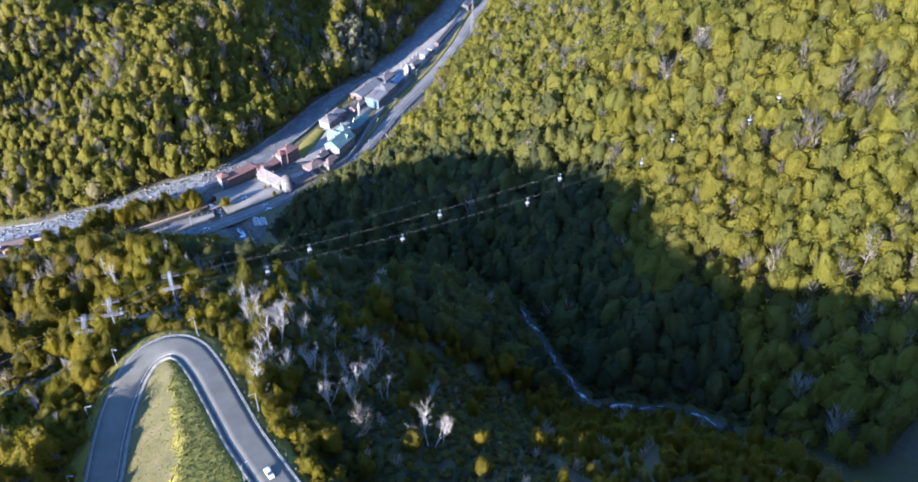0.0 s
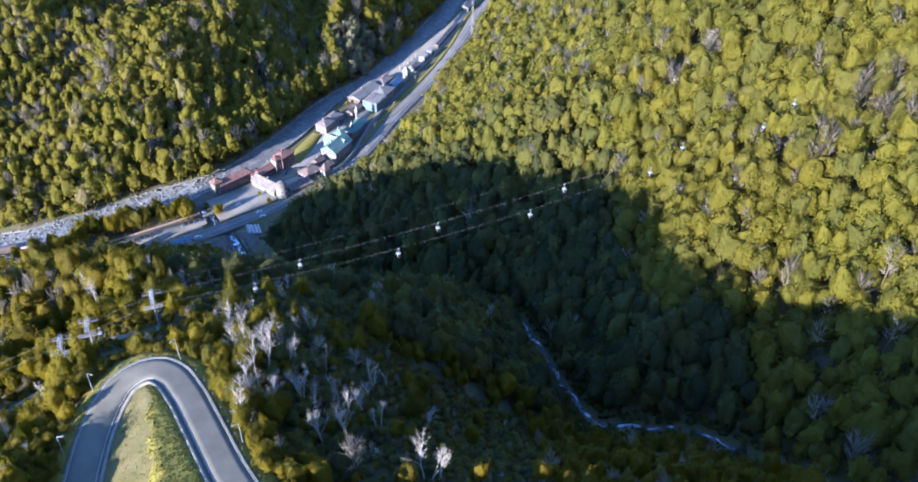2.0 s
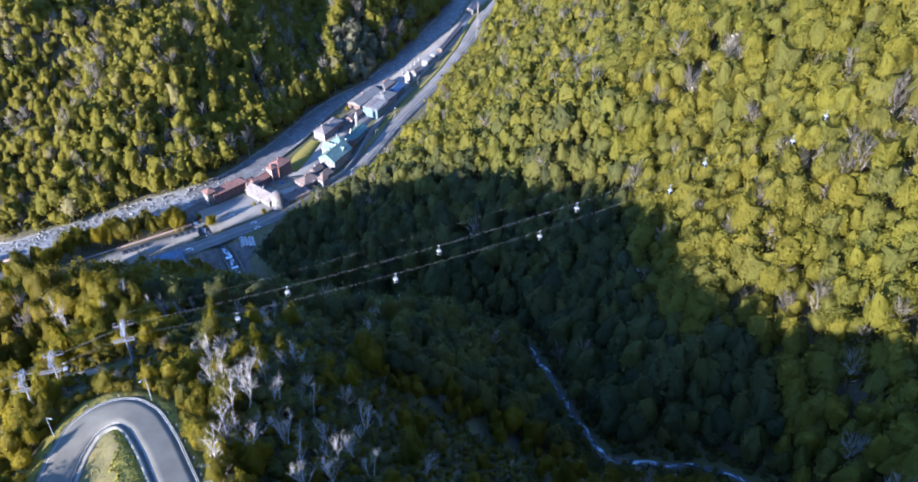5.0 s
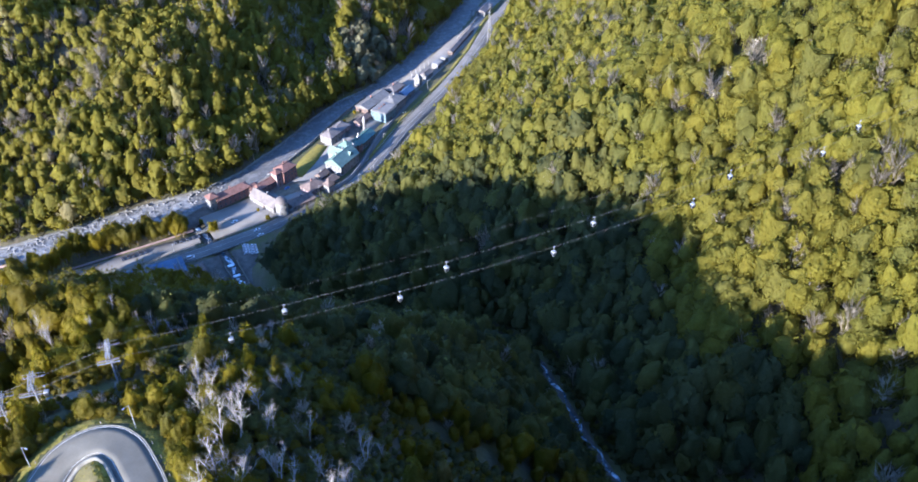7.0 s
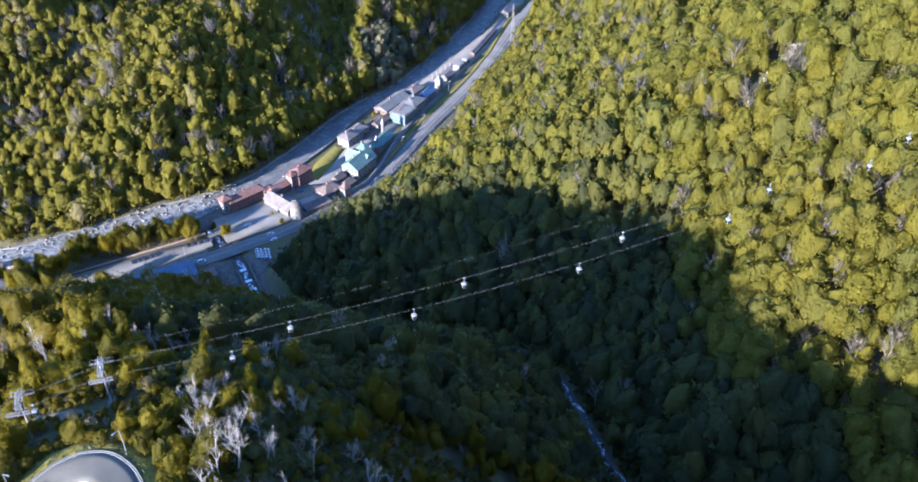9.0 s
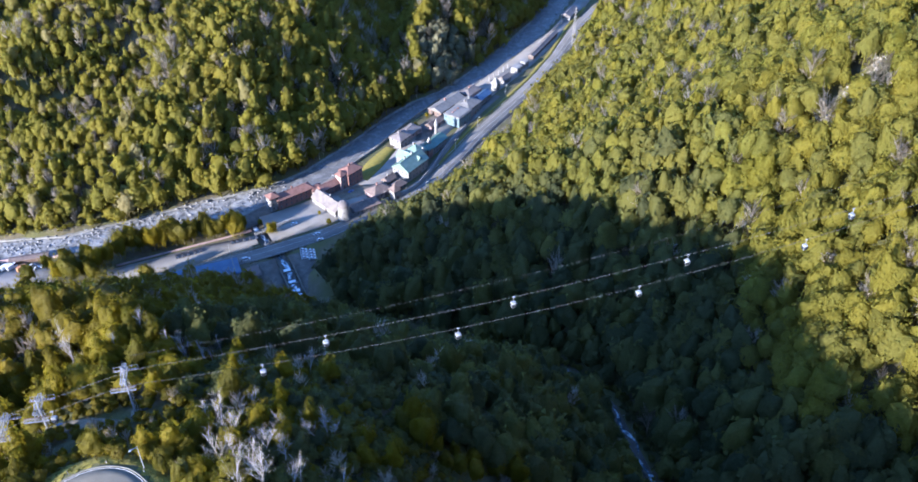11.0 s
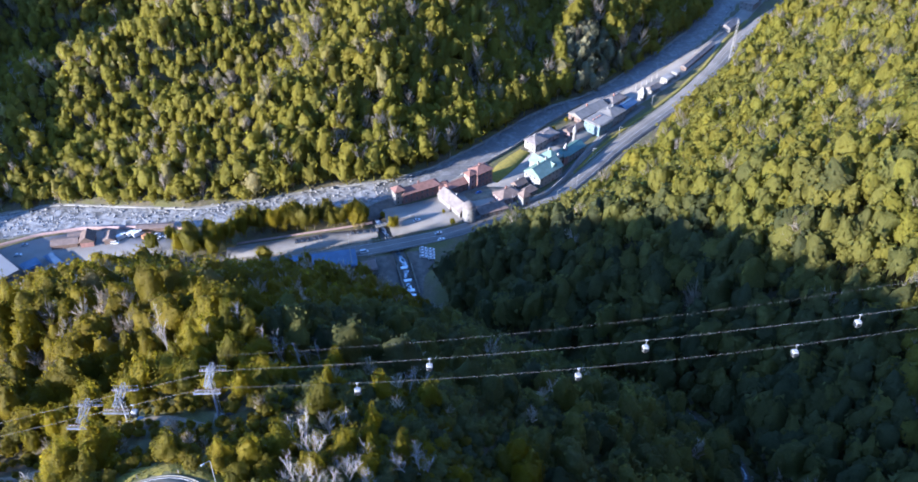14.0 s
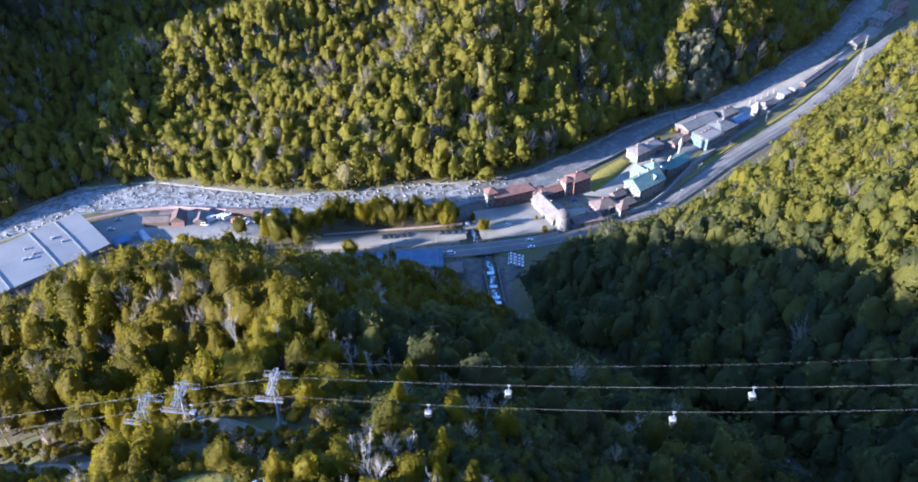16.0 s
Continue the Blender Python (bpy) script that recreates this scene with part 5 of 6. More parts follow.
def turf(name, keep, material, label, lift=0.10):
    """A patch of turf that follows the ground cell by cell, with a rough edge."""
    xs, ys = GX[(GX > -145) & (GX < -30)], GY[(GY > 120) & (GY < 250)]
    v, f = sheet(xs, ys, lambda a, b: land(a, b) + lift + 0.05 * rolling(a, b, 4.0))
    c = v[f].mean(1)
    f = f[keep(c[:, 0], c[:, 1])]
    used, inv = np.unique(f, return_inverse=True)
    me = mesh_from(name, v[used], inv.reshape(f.shape), 4, material, True)
    return tagged(new(name, me), label, "grass", kind="structure")


def edge(x, y):
    d, s, _, _ = near_line(HAIRPIN, x, y)
    return d + 0.8 * rolling(x, y, 9.0), s


def inside(x, y):
    d, s, _, _ = near_line(HAIRPIN, x, y)
    return (s < 0) & (d > 6.7) & (y < 214)


def ridge_x(y):
    return -97.5 + (208 - y) * 0.30 + 1.2 * np.sin(y * 0.5) + 0.8 * np.sin(y * 1.3)


turf("grass_slope", lambda x, y: inside(x, y) & (x > ridge_x(y)), M_GRASS, "rough green grass between the legs of the hairpin")
turf("worn_slope", lambda x, y: inside(x, y) & (x <= ridge_x(y)), M_SLOPE, "worn yellow-brown grass slope inside the hairpin")
turf("grass_verge", lambda x, y: (edge(x, y)[1] > 0) & (edge(x, y)[0] > 6.0) & (edge(x, y)[0] < 10.5), M_GRASS, "grass verge outside the hairpin bend")


def tufts(name, n, keep, tall, material, label):
    """Grass and low shrubs: many small upright blades in one mesh."""
    p = np.stack([rng.uniform(-142, -35, n), rng.uniform(140, 241, n)], 1)
    p = p[keep(p[:, 0], p[:, 1])]
    z = land(p[:, 0], p[:, 1])
    m = len(p)
    a, h, w = rng.uniform(0, 6.28, m), rng.uniform(0.5, 1.3, m) * tall, rng.uniform(0.2, 0.5, m)
    lean = rng.normal(0, 0.4, (m, 2)) * tall
    base = np.c_[p, z]
    s = np.stack([np.cos(a) * w, np.sin(a) * w, np.zeros(m)], 1)
    v = np.stack([base - s, base + s, base + np.c_[lean, h]], 1).reshape(-1, 3)
    me = mesh_from(name, v, np.arange(len(v)), 3, material)
    return tagged(new(name, me), label, "grass", kind="stuff")


M_TUFT = foliage("grass_blades", [(0.0, (0.086, 0.082, 0.010)), (1.0, (0.130, 0.112, 0.014))], True, 0.3)
tufts("grass_tufts", 42000, lambda x, y: inside(x, y) & (near_line(HAIRPIN, x, y)[0] > 7.4) & (x > ridge_x(y)), 0.4, M_TUFT, "rough tufts of green grass on the slope")
tufts("slope_tufts", 26000, lambda x, y: inside(x, y) & (near_line(HAIRPIN, x, y)[0] > 7.4) & (x <= ridge_x(y)) & (rolling(x, y, 14.0) > -0.25), 0.28, M_TUFT, "thin tufts of grass on the worn slope")
tufts("verge_tufts", 30000, lambda x, y: (edge(x, y)[1] > 0) & (edge(x, y)[0] > 6.3) & (edge(x, y)[0] < 13.5), 0.26, M_TUFT, "rough tufts of grass on the verge")


def off_road(s, o):
    """A place o metres to the left of the mountain road, s metres along it; also the road's heading in degrees."""
    i = int(np.clip(s, 1, len(hair) - 2))
    w = hair[i + 1, :2] - hair[i - 1, :2]
    w /= np.linalg.norm(w)
    x, y = hair[i, 0] - w[1] * o, hair[i, 1] + w[0] * o
    return x, y, math.degrees(math.atan2(w[1], w[0]))


def along_at(x, y):
    return int(np.argmin(np.hypot(hair[:, 0] - x, hair[:, 1] - y)))


s0, s1 = along_at(-111, 172), along_at(-48, 152)
for k, s in enumerate(np.linspace(s0, s1, 22)):
    x, y, a = off_road(s, 6.3 + 0.2 * (k % 2))
    ob = thing("marker_post", pose(x, y, float(land(x, y)), 0, 0, a), "short white road marker post with a dark band", "marker post", "road marker posts")
    bm = bmesh.new()
    box(bm, (0, 0, -0.3), (0.22, 0.16, 1.35), 0, 0.85)
    part("post", bm, M_WHITEWALL, ob)
    bm = bmesh.new()
    box(bm, (0, 0, 0.72), (0.24, 0.18, 0.18))
    part("band", bm, M_TIMBER, ob)


def lamp_post(at, z, turn, tall, label, group):
    ob = thing("street_lamp", pose(at[0], at[1], z, 0, 0, turn), label, "street lamp", group)
    bm = bmesh.new()
    tube(bm, (0, 0, -0.5), (0, 0, tall), 0.14, 0.08, 8)
    part("pole", bm, M_STEEL, ob)
    bm = bmesh.new()
    tube(bm, (0, 0, tall), (1.4, 0, tall + 0.35), 0.06, 0.05, 6)
    part("arm", bm, M_STEEL, ob)
    bm = bmesh.new()
    box(bm, (1.75, 0, tall + 0.25), (0.9, 0.32, 0.16), 0, 0.8)
    part("lantern", bm, M_STEEL, ob)
    bm = bmesh.new()
    box(bm, (0, 0, -0.3), (0.5, 0.5, 0.5))
    part("foot", bm, M_CONCRETE, ob)


for x, y in ((-121.5, 214), (-123, 190), (-119.5, 166), (-62.5, 187), (-90.5, 228)):
    s = along_at(x, y)
    x, y, a = off_road(s, 7.4)
    lamp_post((x, y), float(land(x, y)), a - 90, 8.0, "tall grey street lamp at the edge of the hairpin", "hairpin street lamps")
x, y, a = off_road(along_at(-56, 162), -7.6)
lamp_post((x, y), float(land(x, y)), a + 90, 7.5, "tall grey street lamp on the inside of the bend", "hairpin street lamps")
for x, y, a in ((-74.5, 620, -20), (-83.5, 599, -20), (-57, 690, -20), (-70, 656, -20), (-196, 515, -60), (-176, 526, -60), (-40, 745, -20), (-110, 584, -40)):
    lamp_post((x, y), 1.1, a, 8.5, "tall pale street lamp beside the valley road", "valley street lamps")

# parapet blocks of the valley road
for off, lo, hi, n in ((7.2, (-214, 499), (-140, 545), 44), (-6.6, (-182, 508), (-150, 530), 18)):
    line = flat_line(HIGHWAY, 1.0)
    i0, i1 = (int(np.argmin(np.hypot(line[:, 0] - q[0], line[:, 1] - q[1]))) for q in (lo, hi))
    block = None
    for t in np.linspace(i0, i1, n):
        i = int(t)
        p = line[i] + (line[min(i + 1, len(line) - 1)] - line[i]) * (t - i)
        w = line[i + 1, :2] - line[i, :2]
        w /= np.linalg.norm(w)
        at = pose(p[0] - w[1] * off, p[1] + w[0] * off, 1.0, 0, 0, math.degrees(math.atan2(w[1], w[0])))
        if block is None:
            bm = bmesh.new()
            box(bm, (0, 0, -0.1), (1.15, 0.5, 0.85), 0, 0.82)
            me = bpy.data.meshes.new("barrier_block")
            bm.to_mesh(me)
            bm.free()
            me.materials.append(M_CONCRETE)
            block = tagged(new("barrier_block", me), "white concrete barrier block along the valley road", "barrier block", "road barrier blocks")
            block.matrix_basis = at
        else:
            copy_thing(block, at)

# footbridge over the brook mouth
fb = thing("footbridge", pose(-176.5, 545.5, 1.1, 0, 0, 43), "pale concrete footbridge with steel rails", "footbridge")
bm = bmesh.new()
box(bm, (0, 0, -0.4), (27, 2.6, 0.5))
part("deck", bm, M_CONCRETE, fb)
for y in (-1.2, 1.2):
    bm = bmesh.new()
    box(bm, (0, y, 1.0), (27, 0.1, 0.1))
    box(bm, (0, y, 0.55), (27, 0.06, 0.06))
    part("rail", bm, M_STEEL, fb)
    for k in range(10):
        bm = bmesh.new()
        box(bm, (-13.2 + k * 2.93, y, 0.05), (0.1, 0.1, 1.0))
        part("rail_post", bm, M_STEEL, fb)


# ---- cable railway ----
track = resample([(-190, 224), (-165, 232), (-141, 239), (-122, 244.5), (-110, 246)], 2.0)
track = np.c_[track, land(track[:, 0], track[:, 1]) + 0.1]
way_o = 0.8 * np.sin(np.arange(len(track)) * 0.4)
tagged(new("dirt_track", strip("dirt_track", track, 2.2 + way_o, -2.4 + way_o, 1.2, 0.25, M_EARTH, 6)), "trodden brown earth track under the gondola cable", "track", kind="structure")

def rope_near(u):
    return Vector((-107 + u, 247.6 + 0.432 * u, 177.2 - 0.100 * u + 0.00063 * u * u)) if u > 0 else Vector((-107 + u, 247.6 + 0.30 * u, 177.2 + 0.33 * u - 0.0002 * u * u))


def rope_far(u):
    return Vector((-107 + u, 253.9 + 0.410 * u, 177.0 - 0.042 * u + 0.00048 * u * u)) if u > 0 else Vector((-107 + u, 253.9 + 0.30 * u, 177.0 + 0.33 * u - 0.0002 * u * u))


def rope_top(u):
    return Vector((-107 + u, 254.5 + 0.420 * u, 181.5 - 0.030 * u + 0.00052 * u * u))


M_ROPE = surface("greased_wire_rope", (0.068, 0.068, 0.072), (0.10, 0.10, 0.105), 1.0, 6, 0.8, 0)


def rope(fn, lo, hi, r, label):
    bm = bmesh.new()
    n = 70
    pts = [fn(lo + (hi - lo) * k / n) for k in range(n + 1)]
    rings = []
    for p in pts:
        rings.append([bm.verts.new(p + Vector((-0.39 * r * math.cos(a), 0.92 * r * math.cos(a), r * math.sin(a)))) for a in (0, 1.57, 3.14, 4.71)])
    for a, b in zip(rings[:-1], rings[1:]):
        for k in range(4):
            bm.faces.new((a[k], a[(k + 1) % 4], b[(k + 1) % 4], b[k]))
    me = bpy.data.meshes.new("cable")
    bm.to_mesh(me)
    bm.free()
    me.materials.append(M_ROPE)
    return tagged(new("cable", me), label, "cable", "haulage cables")


rope(rope_near, -200, 420, 0.036, "steel haulage cable of the gondola lift")
rope(rope_far, -200, 420, 0.036, "steel haulage cable of the gondola lift")
rope(rope_top, 0, 420, 0.018, "thin signal cable above the gondola lift")


M_PYLON = surface("weathered_zinc", (0.15, 0.155, 0.16), (0.225, 0.23, 0.24), 1.0, 6, 0.6, 0.05, metal=0.2)


def pylon(at, top, turn, label):
    """A tubular mast with a braced double crossarm, wheel trains at both ends, catwalks and a lifting peak."""
    foot = float(land(*at))
    ob = thing("lift_pylon", pose(at[0], at[1], foot, 0, 0, turn), label, "lift pylon", "lift pylons")
    h = top - foot
    bm = bmesh.new()
    tube(bm, (0, 0, -1), (0, 0, h - 2.2), 0.36, 0.26, 12)
    part("mast", bm, M_PYLON, ob)
    bm = bmesh.new()
    box(bm, (0, 0, -1.0), (2.6, 2.6, 1.5))
    part("footing", bm, M_CONCRETE, ob)
    for z, half in ((h - 2.4, 4.5), (h - 0.4, 3.9)):
        bm = bmesh.new()
        for x in (-0.45, 0.45):
            tube(bm, (x, -half, z), (x, half, z), 0.11, 0.11, 6)
        for k in range(9):
            y = -half + k * half / 4
            tube(bm, (-0.45, y, z), (0.45, min(half, y + half / 4), z), 0.05, 0.05, 4)
            tube(bm, (-0.45, y, z), (0.45, y, z), 0.06, 0.06, 4)
        part("crossarm", bm, M_PYLON, ob)
    for y in (-3.2, 3.2):
        for x in (-0.45, 0.45):
            for y0, y1, r in ((1.0, 0.9, 0.08), (1.0, 0.25, 0.06), (0.3, 0.95, 0.06)):
                bm = bmesh.new()
                tube(bm, (x, y * y0, h - 2.4), (x, y * y1, h - 0.4), r, r, 5)
                part("brace", bm, M_PYLON, ob)
        bm = bmesh.new()
        box(bm, (0, y, h - 2.55), (6.4, 0.16, 0.26))
        train = part("wheel_train", bm, M_PYLON, ob)
        for k in range(8):
            bm = bmesh.new()
            x = -2.94 + k * 0.84
            tube(bm, (x, y - 0.12, h - 2.2), (x, y + 0.12, h - 2.2), 0.24, 0.24, 10)
            part("wheel", bm, M_TIMBER, train)
        bm = bmesh.new()
        yy = y + (0.75 if y > 0 else -0.75)
        box(bm, (0, yy, h - 2.9), (6.4, 0.5, 0.06))
        for x in (-3.1, -1.5, 0, 1.5, 3.1):
            box(bm, (x, yy + (0.33 if y > 0 else -0.33), h - 2.85), (0.06, 0.06, 1.05))
        box(bm, (0, yy + (0.33 if y > 0 else -0.33), h - 1.85), (6.4, 0.06, 0.06))
        part("catwalk", bm, M_PYLON, ob)
    bm = bmesh.new()
    for x, y in ((-0.5, -1.6), (0.5, -1.6), (-0.5, 1.6), (0.5, 1.6)):
        tube(bm, (x, y, h - 0.4), (0, 0, h + 2.2), 0.08, 0.06, 5)
    tube(bm, (0, 0, h - 2.2), (0, 0, h + 2.4), 0.12, 0.06, 6)
    part("peak", bm, M_PYLON, ob)
    bm = bmesh.new()
    for x in (0.62, 0.98):
        tube(bm, (x, 0, 0.5), (x - 0.1, 0, h - 2.4), 0.04, 0.04, 4)
    for k in range(int((h - 3) / 0.5)):
        tube(bm, (0.62, 0, 0.8 + k * 0.5), (0.98, 0, 0.8 + k * 0.5), 0.025, 0.025, 4)
    part("ladder", bm, M_PYLON, ob)
    bm = bmesh.new()
    box(bm, (2.6, 1.5, -0.6), (1.8, 1.2, 1.9))
    part("control_box", bm, M_BLUEROOF, ob)


for at, top, turn in (((-108, 250.5), 179.0, 19), ((-130.5, 243.7), 171.8, 17), ((-140.5, 240.7), 166.0, 17)):
    pylon(at, top, turn, "galvanised lift pylon with braced crossarms and wheel trains")

M_CABIN = surface("white_cabin_shell", (0.167, 0.175, 0.183), (0.209, 0.217, 0.225), 0.8, 4, 0.35, 0.03)


def gondola(p, turn):
    ob = thing("gondola_cabin", pose(p.x, p.y, p.z, 0, 0, turn) @ Matrix.Diagonal((0.84, 0.84, 0.9, 1)), "white gondola cabin with dark windows hanging from its cable", "gondola", "gondola cabins")
    top = -2.2
    bm = bmesh.new()
    ring = [(0.62, -2.25), (0.9, -1.9), (1.08, -1.2), (1.0, -0.35), (0.72, 0.0)]
    prev = None
    for r, z in ring:
        loop = [bm.verts.new((math.copysign(min(abs(math.cos(a)) ** 0.5, 1), math.cos(a)) * r, math.copysign(min(abs(math.sin(a)) ** 0.5, 1), math.sin(a)) * r * 0.95, top + z)) for a in (k * math.pi / 8 for k in range(16))]
        if prev:
            for k in range(16):
                bm.faces.new((prev[k], prev[(k + 1) % 16], loop[(k + 1) % 16], loop[k]))
        else:
            bm.faces.new(loop[::-1])
        prev = loop
    bm.faces.new(prev)
    shell = part("cabin", bm, M_CABIN, ob)
    # wrap-round panes between four white ribs
    for side in range(4):
        bm = bmesh.new()
        rows = []
        for z in (-1.95, -1.55, -1.2, -0.8, -0.42):
            r = float(np.interp(z, [q[1] for q in ring], [q[0] for q in ring])) + 0.035
            row = []
            for k in range(7):
                a = math.radians(side * 90 - 37 + k * 74 / 6)
                c, d = math.cos(a), math.sin(a)
                row.append(bm.verts.new((math.copysign(abs(c) ** 0.5, c) * r, math.copysign(abs(d) ** 0.5, d) * r * 0.95, top + z)))
            rows.append(row)
        for p0, p1 in zip(rows[:-1], rows[1:]):
            for k in range(6):
                bm.faces.new((p0[k], p0[k + 1], p1[k + 1], p1[k]))
        bmesh.ops.solidify(bm, geom=bm.faces[:], thickness=0.03)
        part("window", bm, M_GLASS, shell, "dark tinted cabin window")
    bm = bmesh.new()
    tube(bm, (0, 0, top), (0, 0, -0.9), 0.09, 0.09, 6)
    tube(bm, (0, 0, -0.9), (0, 0.28, -0.35), 0.09, 0.08, 6)
    tube(bm, (0, 0.28, -0.35), (0, 0, 0.0), 0.08, 0.08, 6)
    part("hanger", bm, M_CABIN, ob)
    bm = bmesh.new()
    box(bm, (0, 0, -0.12), (0.9, 0.26, 0.3))
    part("grip", bm, M_STEEL, ob)
    bm = bmesh.new()
    box(bm, (0, 1.12, top - 1.7), (0.5, 0.16, 0.9))
    part("ski_rack", bm, M_STEEL, shell)


for u in (47.7, 99.1, 150.5, 202, 253.5):
    gondola(rope_far(u), 22 if u > 0 else 17)
for u in (-18.7, 32.8, 84.0, 136.3, 188, 240):
    gondola(rope_near(u), 23 if u > 0 else 17)


# ---- transmission mast down the valley ----
def lattice_mast(at, tall):
    ob = thing("lattice_mast", pose(*at), "tall white lattice mast beside the valley road", "mast")
    for k in range(4):
        a = math.pi / 4 + k * math.pi / 2
        bm = bmesh.new()
        tube(bm, (2.2 * math.cos(a), 2.2 * math.sin(a), -1), (0.5 * math.cos(a), 0.5 * math.sin(a), tall), 0.2, 0.1, 6)
        part("leg", bm, M_WHITEWALL, ob)
    n = 16
    for k in range(n):
        r0, r1 = 2.2 - 1.7 * k / n, 2.2 - 1.7 * (k + 1) / n
        for q in range(4):
            a, b = math.pi / 4 + q * math.pi / 2, math.pi / 4 + (q + 1) * math.pi / 2
            top = (r1 * math.cos(b), r1 * math.sin(b), tall * (k + 1) / n)
            for name, low in (("diagonal", (r0 * math.cos(a), r0 * math.sin(a), tall * k / n)), ("strut", (r1 * math.cos(a), r1 * math.sin(a), tall * (k + 1) / n))):
                bm = bmesh.new()
                tube(bm, low, top, 0.09, 0.09, 4)
                part(name, bm, M_WHITEWALL, ob)
    for z in (tall * 0.78, tall * 0.9):
        bm = bmesh.new()
        tube(bm, (-1.8, 0, z), (1.8, 0, z), 0.1, 0.1, 4)
        part("crossarm", bm, M_WHITEWALL, ob)


lattice_mast((13.5, 843, 1.0), 36)


# ---- vehicles ----
def paint(name, c):
    return surface(name, c, tuple(min(1, q * 1.1) for q in c), 1.0, 6, 0.3, 0.02)


PAINTS = {"white": paint("white_car_paint", (0.42, 0.43, 0.44)), "black": paint("black_car_paint", (0.02, 0.02, 0.024)), "grey": paint("grey_car_paint", (0.22, 0.23, 0.25)),
          "red": paint("red_car_paint", (0.30, 0.04, 0.03)), "blue": paint("blue_car_paint", (0.05, 0.10, 0.25)), "orange": paint("orange_car_paint", (0.30, 0.14, 0.06))}
M_TYRE = surface("tyre_rubber", (0.02, 0.02, 0.02), (0.03, 0.03, 0.03), 2, 8, 0.9, 0.1)
M_LAMP = surface("headlamp_lens", (0.6, 0.6, 0.58), (0.7, 0.7, 0.68), 2, 8, 0.15, 0)


def loft(bm, rings):
    prev = None
    for ring in rings:
        loop = [bm.verts.new(p) for p in ring]
        if prev:
            for k in range(len(loop)):
                bm.faces.new((prev[k], prev[(k + 1) % len(loop)], loop[(k + 1) % len(loop)], loop[k]))
        else:
            bm.faces.new(loop[::-1])
        prev = loop
    bm.faces.new(prev)


def car(colour, label, m, van=False, truck=False, name="car", group=""):
    ob = thing(name, m, label, "truck" if truck else ("van" if van else "car"), group)
    l, w, h = (6.8, 2.3, 1.5) if truck else ((5.2, 1.95, 1.05) if van else (4.4, 1.78, 0.85))
    bm = bmesh.new()
    ys, out = w / 2, []
    for x, z0, z1, k in ((-l / 2, 0.45, h * 0.88, 0.9), (-l / 2 + 0.25, 0.28, h, 1.0), (0, 0.25, h + 0.03, 1.0), (l / 2 - 0.9, 0.25, h * 0.95, 1.0), (l / 2 - 0.1, 0.35, h * 0.78, 0.92), (l / 2, 0.45, h * 0.66, 0.84)):
        out.append([(x, -ys * k, z0), (x, ys * k, z0), (x, ys * k, z1 * 0.75), (x, ys * k * 0.93, z1), (x, -ys * k * 0.93, z1), (x, -ys * k, z1 * 0.75)])
    loft(bm, out)
    body = part("body", bm, PAINTS[colour], ob)
    hi = 2.9 if truck else (2.1 if van else 1.45)
    x0, x1, t0, t1 = (1.0, l / 2 - 0.5, 1.2, l / 2 - 0.9) if truck else ((-l / 2 + 0.1, l / 2 - 1.0, -l / 2 + 0.2, l / 2 - 1.7) if van else (-l / 2 + 0.35, l / 2 - 1.2, -l / 2 + 0.95, l / 2 - 2.1))
    bm = bmesh.new()
    loft(bm, [[(x0, -ys * 0.9, h - 0.05), (x1, -ys * 0.9, h - 0.05), (x1, ys * 0.9, h - 0.05), (x0, ys * 0.9, h - 0.05)],
              [(t0, -ys * 0.74, hi - 0.08), (t1, -ys * 0.74, hi - 0.08), (t1, ys * 0.74, hi - 0.08), (t0, ys * 0.74, hi - 0.08)]])
    part("window", bm, M_GLASS, body, "dark glass of the cabin")
    bm = bmesh.new()
    loft(bm, [[(t0 - 0.05, -ys * 0.76, hi - 0.09), (t1 + 0.05, -ys * 0.76, hi - 0.09), (t1 + 0.05, ys * 0.76, hi - 0.09), (t0 - 0.05, ys * 0.76, hi - 0.09)],
              [(t0 + 0.1, -ys * 0.66, hi), (t1 - 0.1, -ys * 0.66, hi), (t1 - 0.1, ys * 0.66, hi), (t0 + 0.1, ys * 0.66, hi)]])
    part("roof", bm, PAINTS[colour], body)
    if truck:
        bm = bmesh.new()
        box(bm, (-1.3, 0, 1.0), (4.2, 2.35, 2.1))
        part("cargo_box", bm, PAINTS[colour], ob)
    for x in (-l * 0.3, l * 0.31):
        for y in (-ys + 0.1, ys - 0.1):
            bm = bmesh.new()
            tube(bm, (x, y - 0.1, 0.34), (x, y + 0.1, 0.34), 0.34, 0.34, 12)
            wl = part("wheel", bm, M_TYRE, ob)
            bm = bmesh.new()
            tube(bm, (x, y - 0.115, 0.34), (x, y + 0.115, 0.34), 0.2, 0.2, 8)
            part("rim", bm, M_STEEL, wl)
    for y in (-ys * 0.62, ys * 0.62):
        bm = bmesh.new()
        box(bm, (l / 2 - 0.06, y, h * 0.55), (0.12, 0.34, 0.14))
        part("headlight", bm, M_LAMP, body)
    return ob


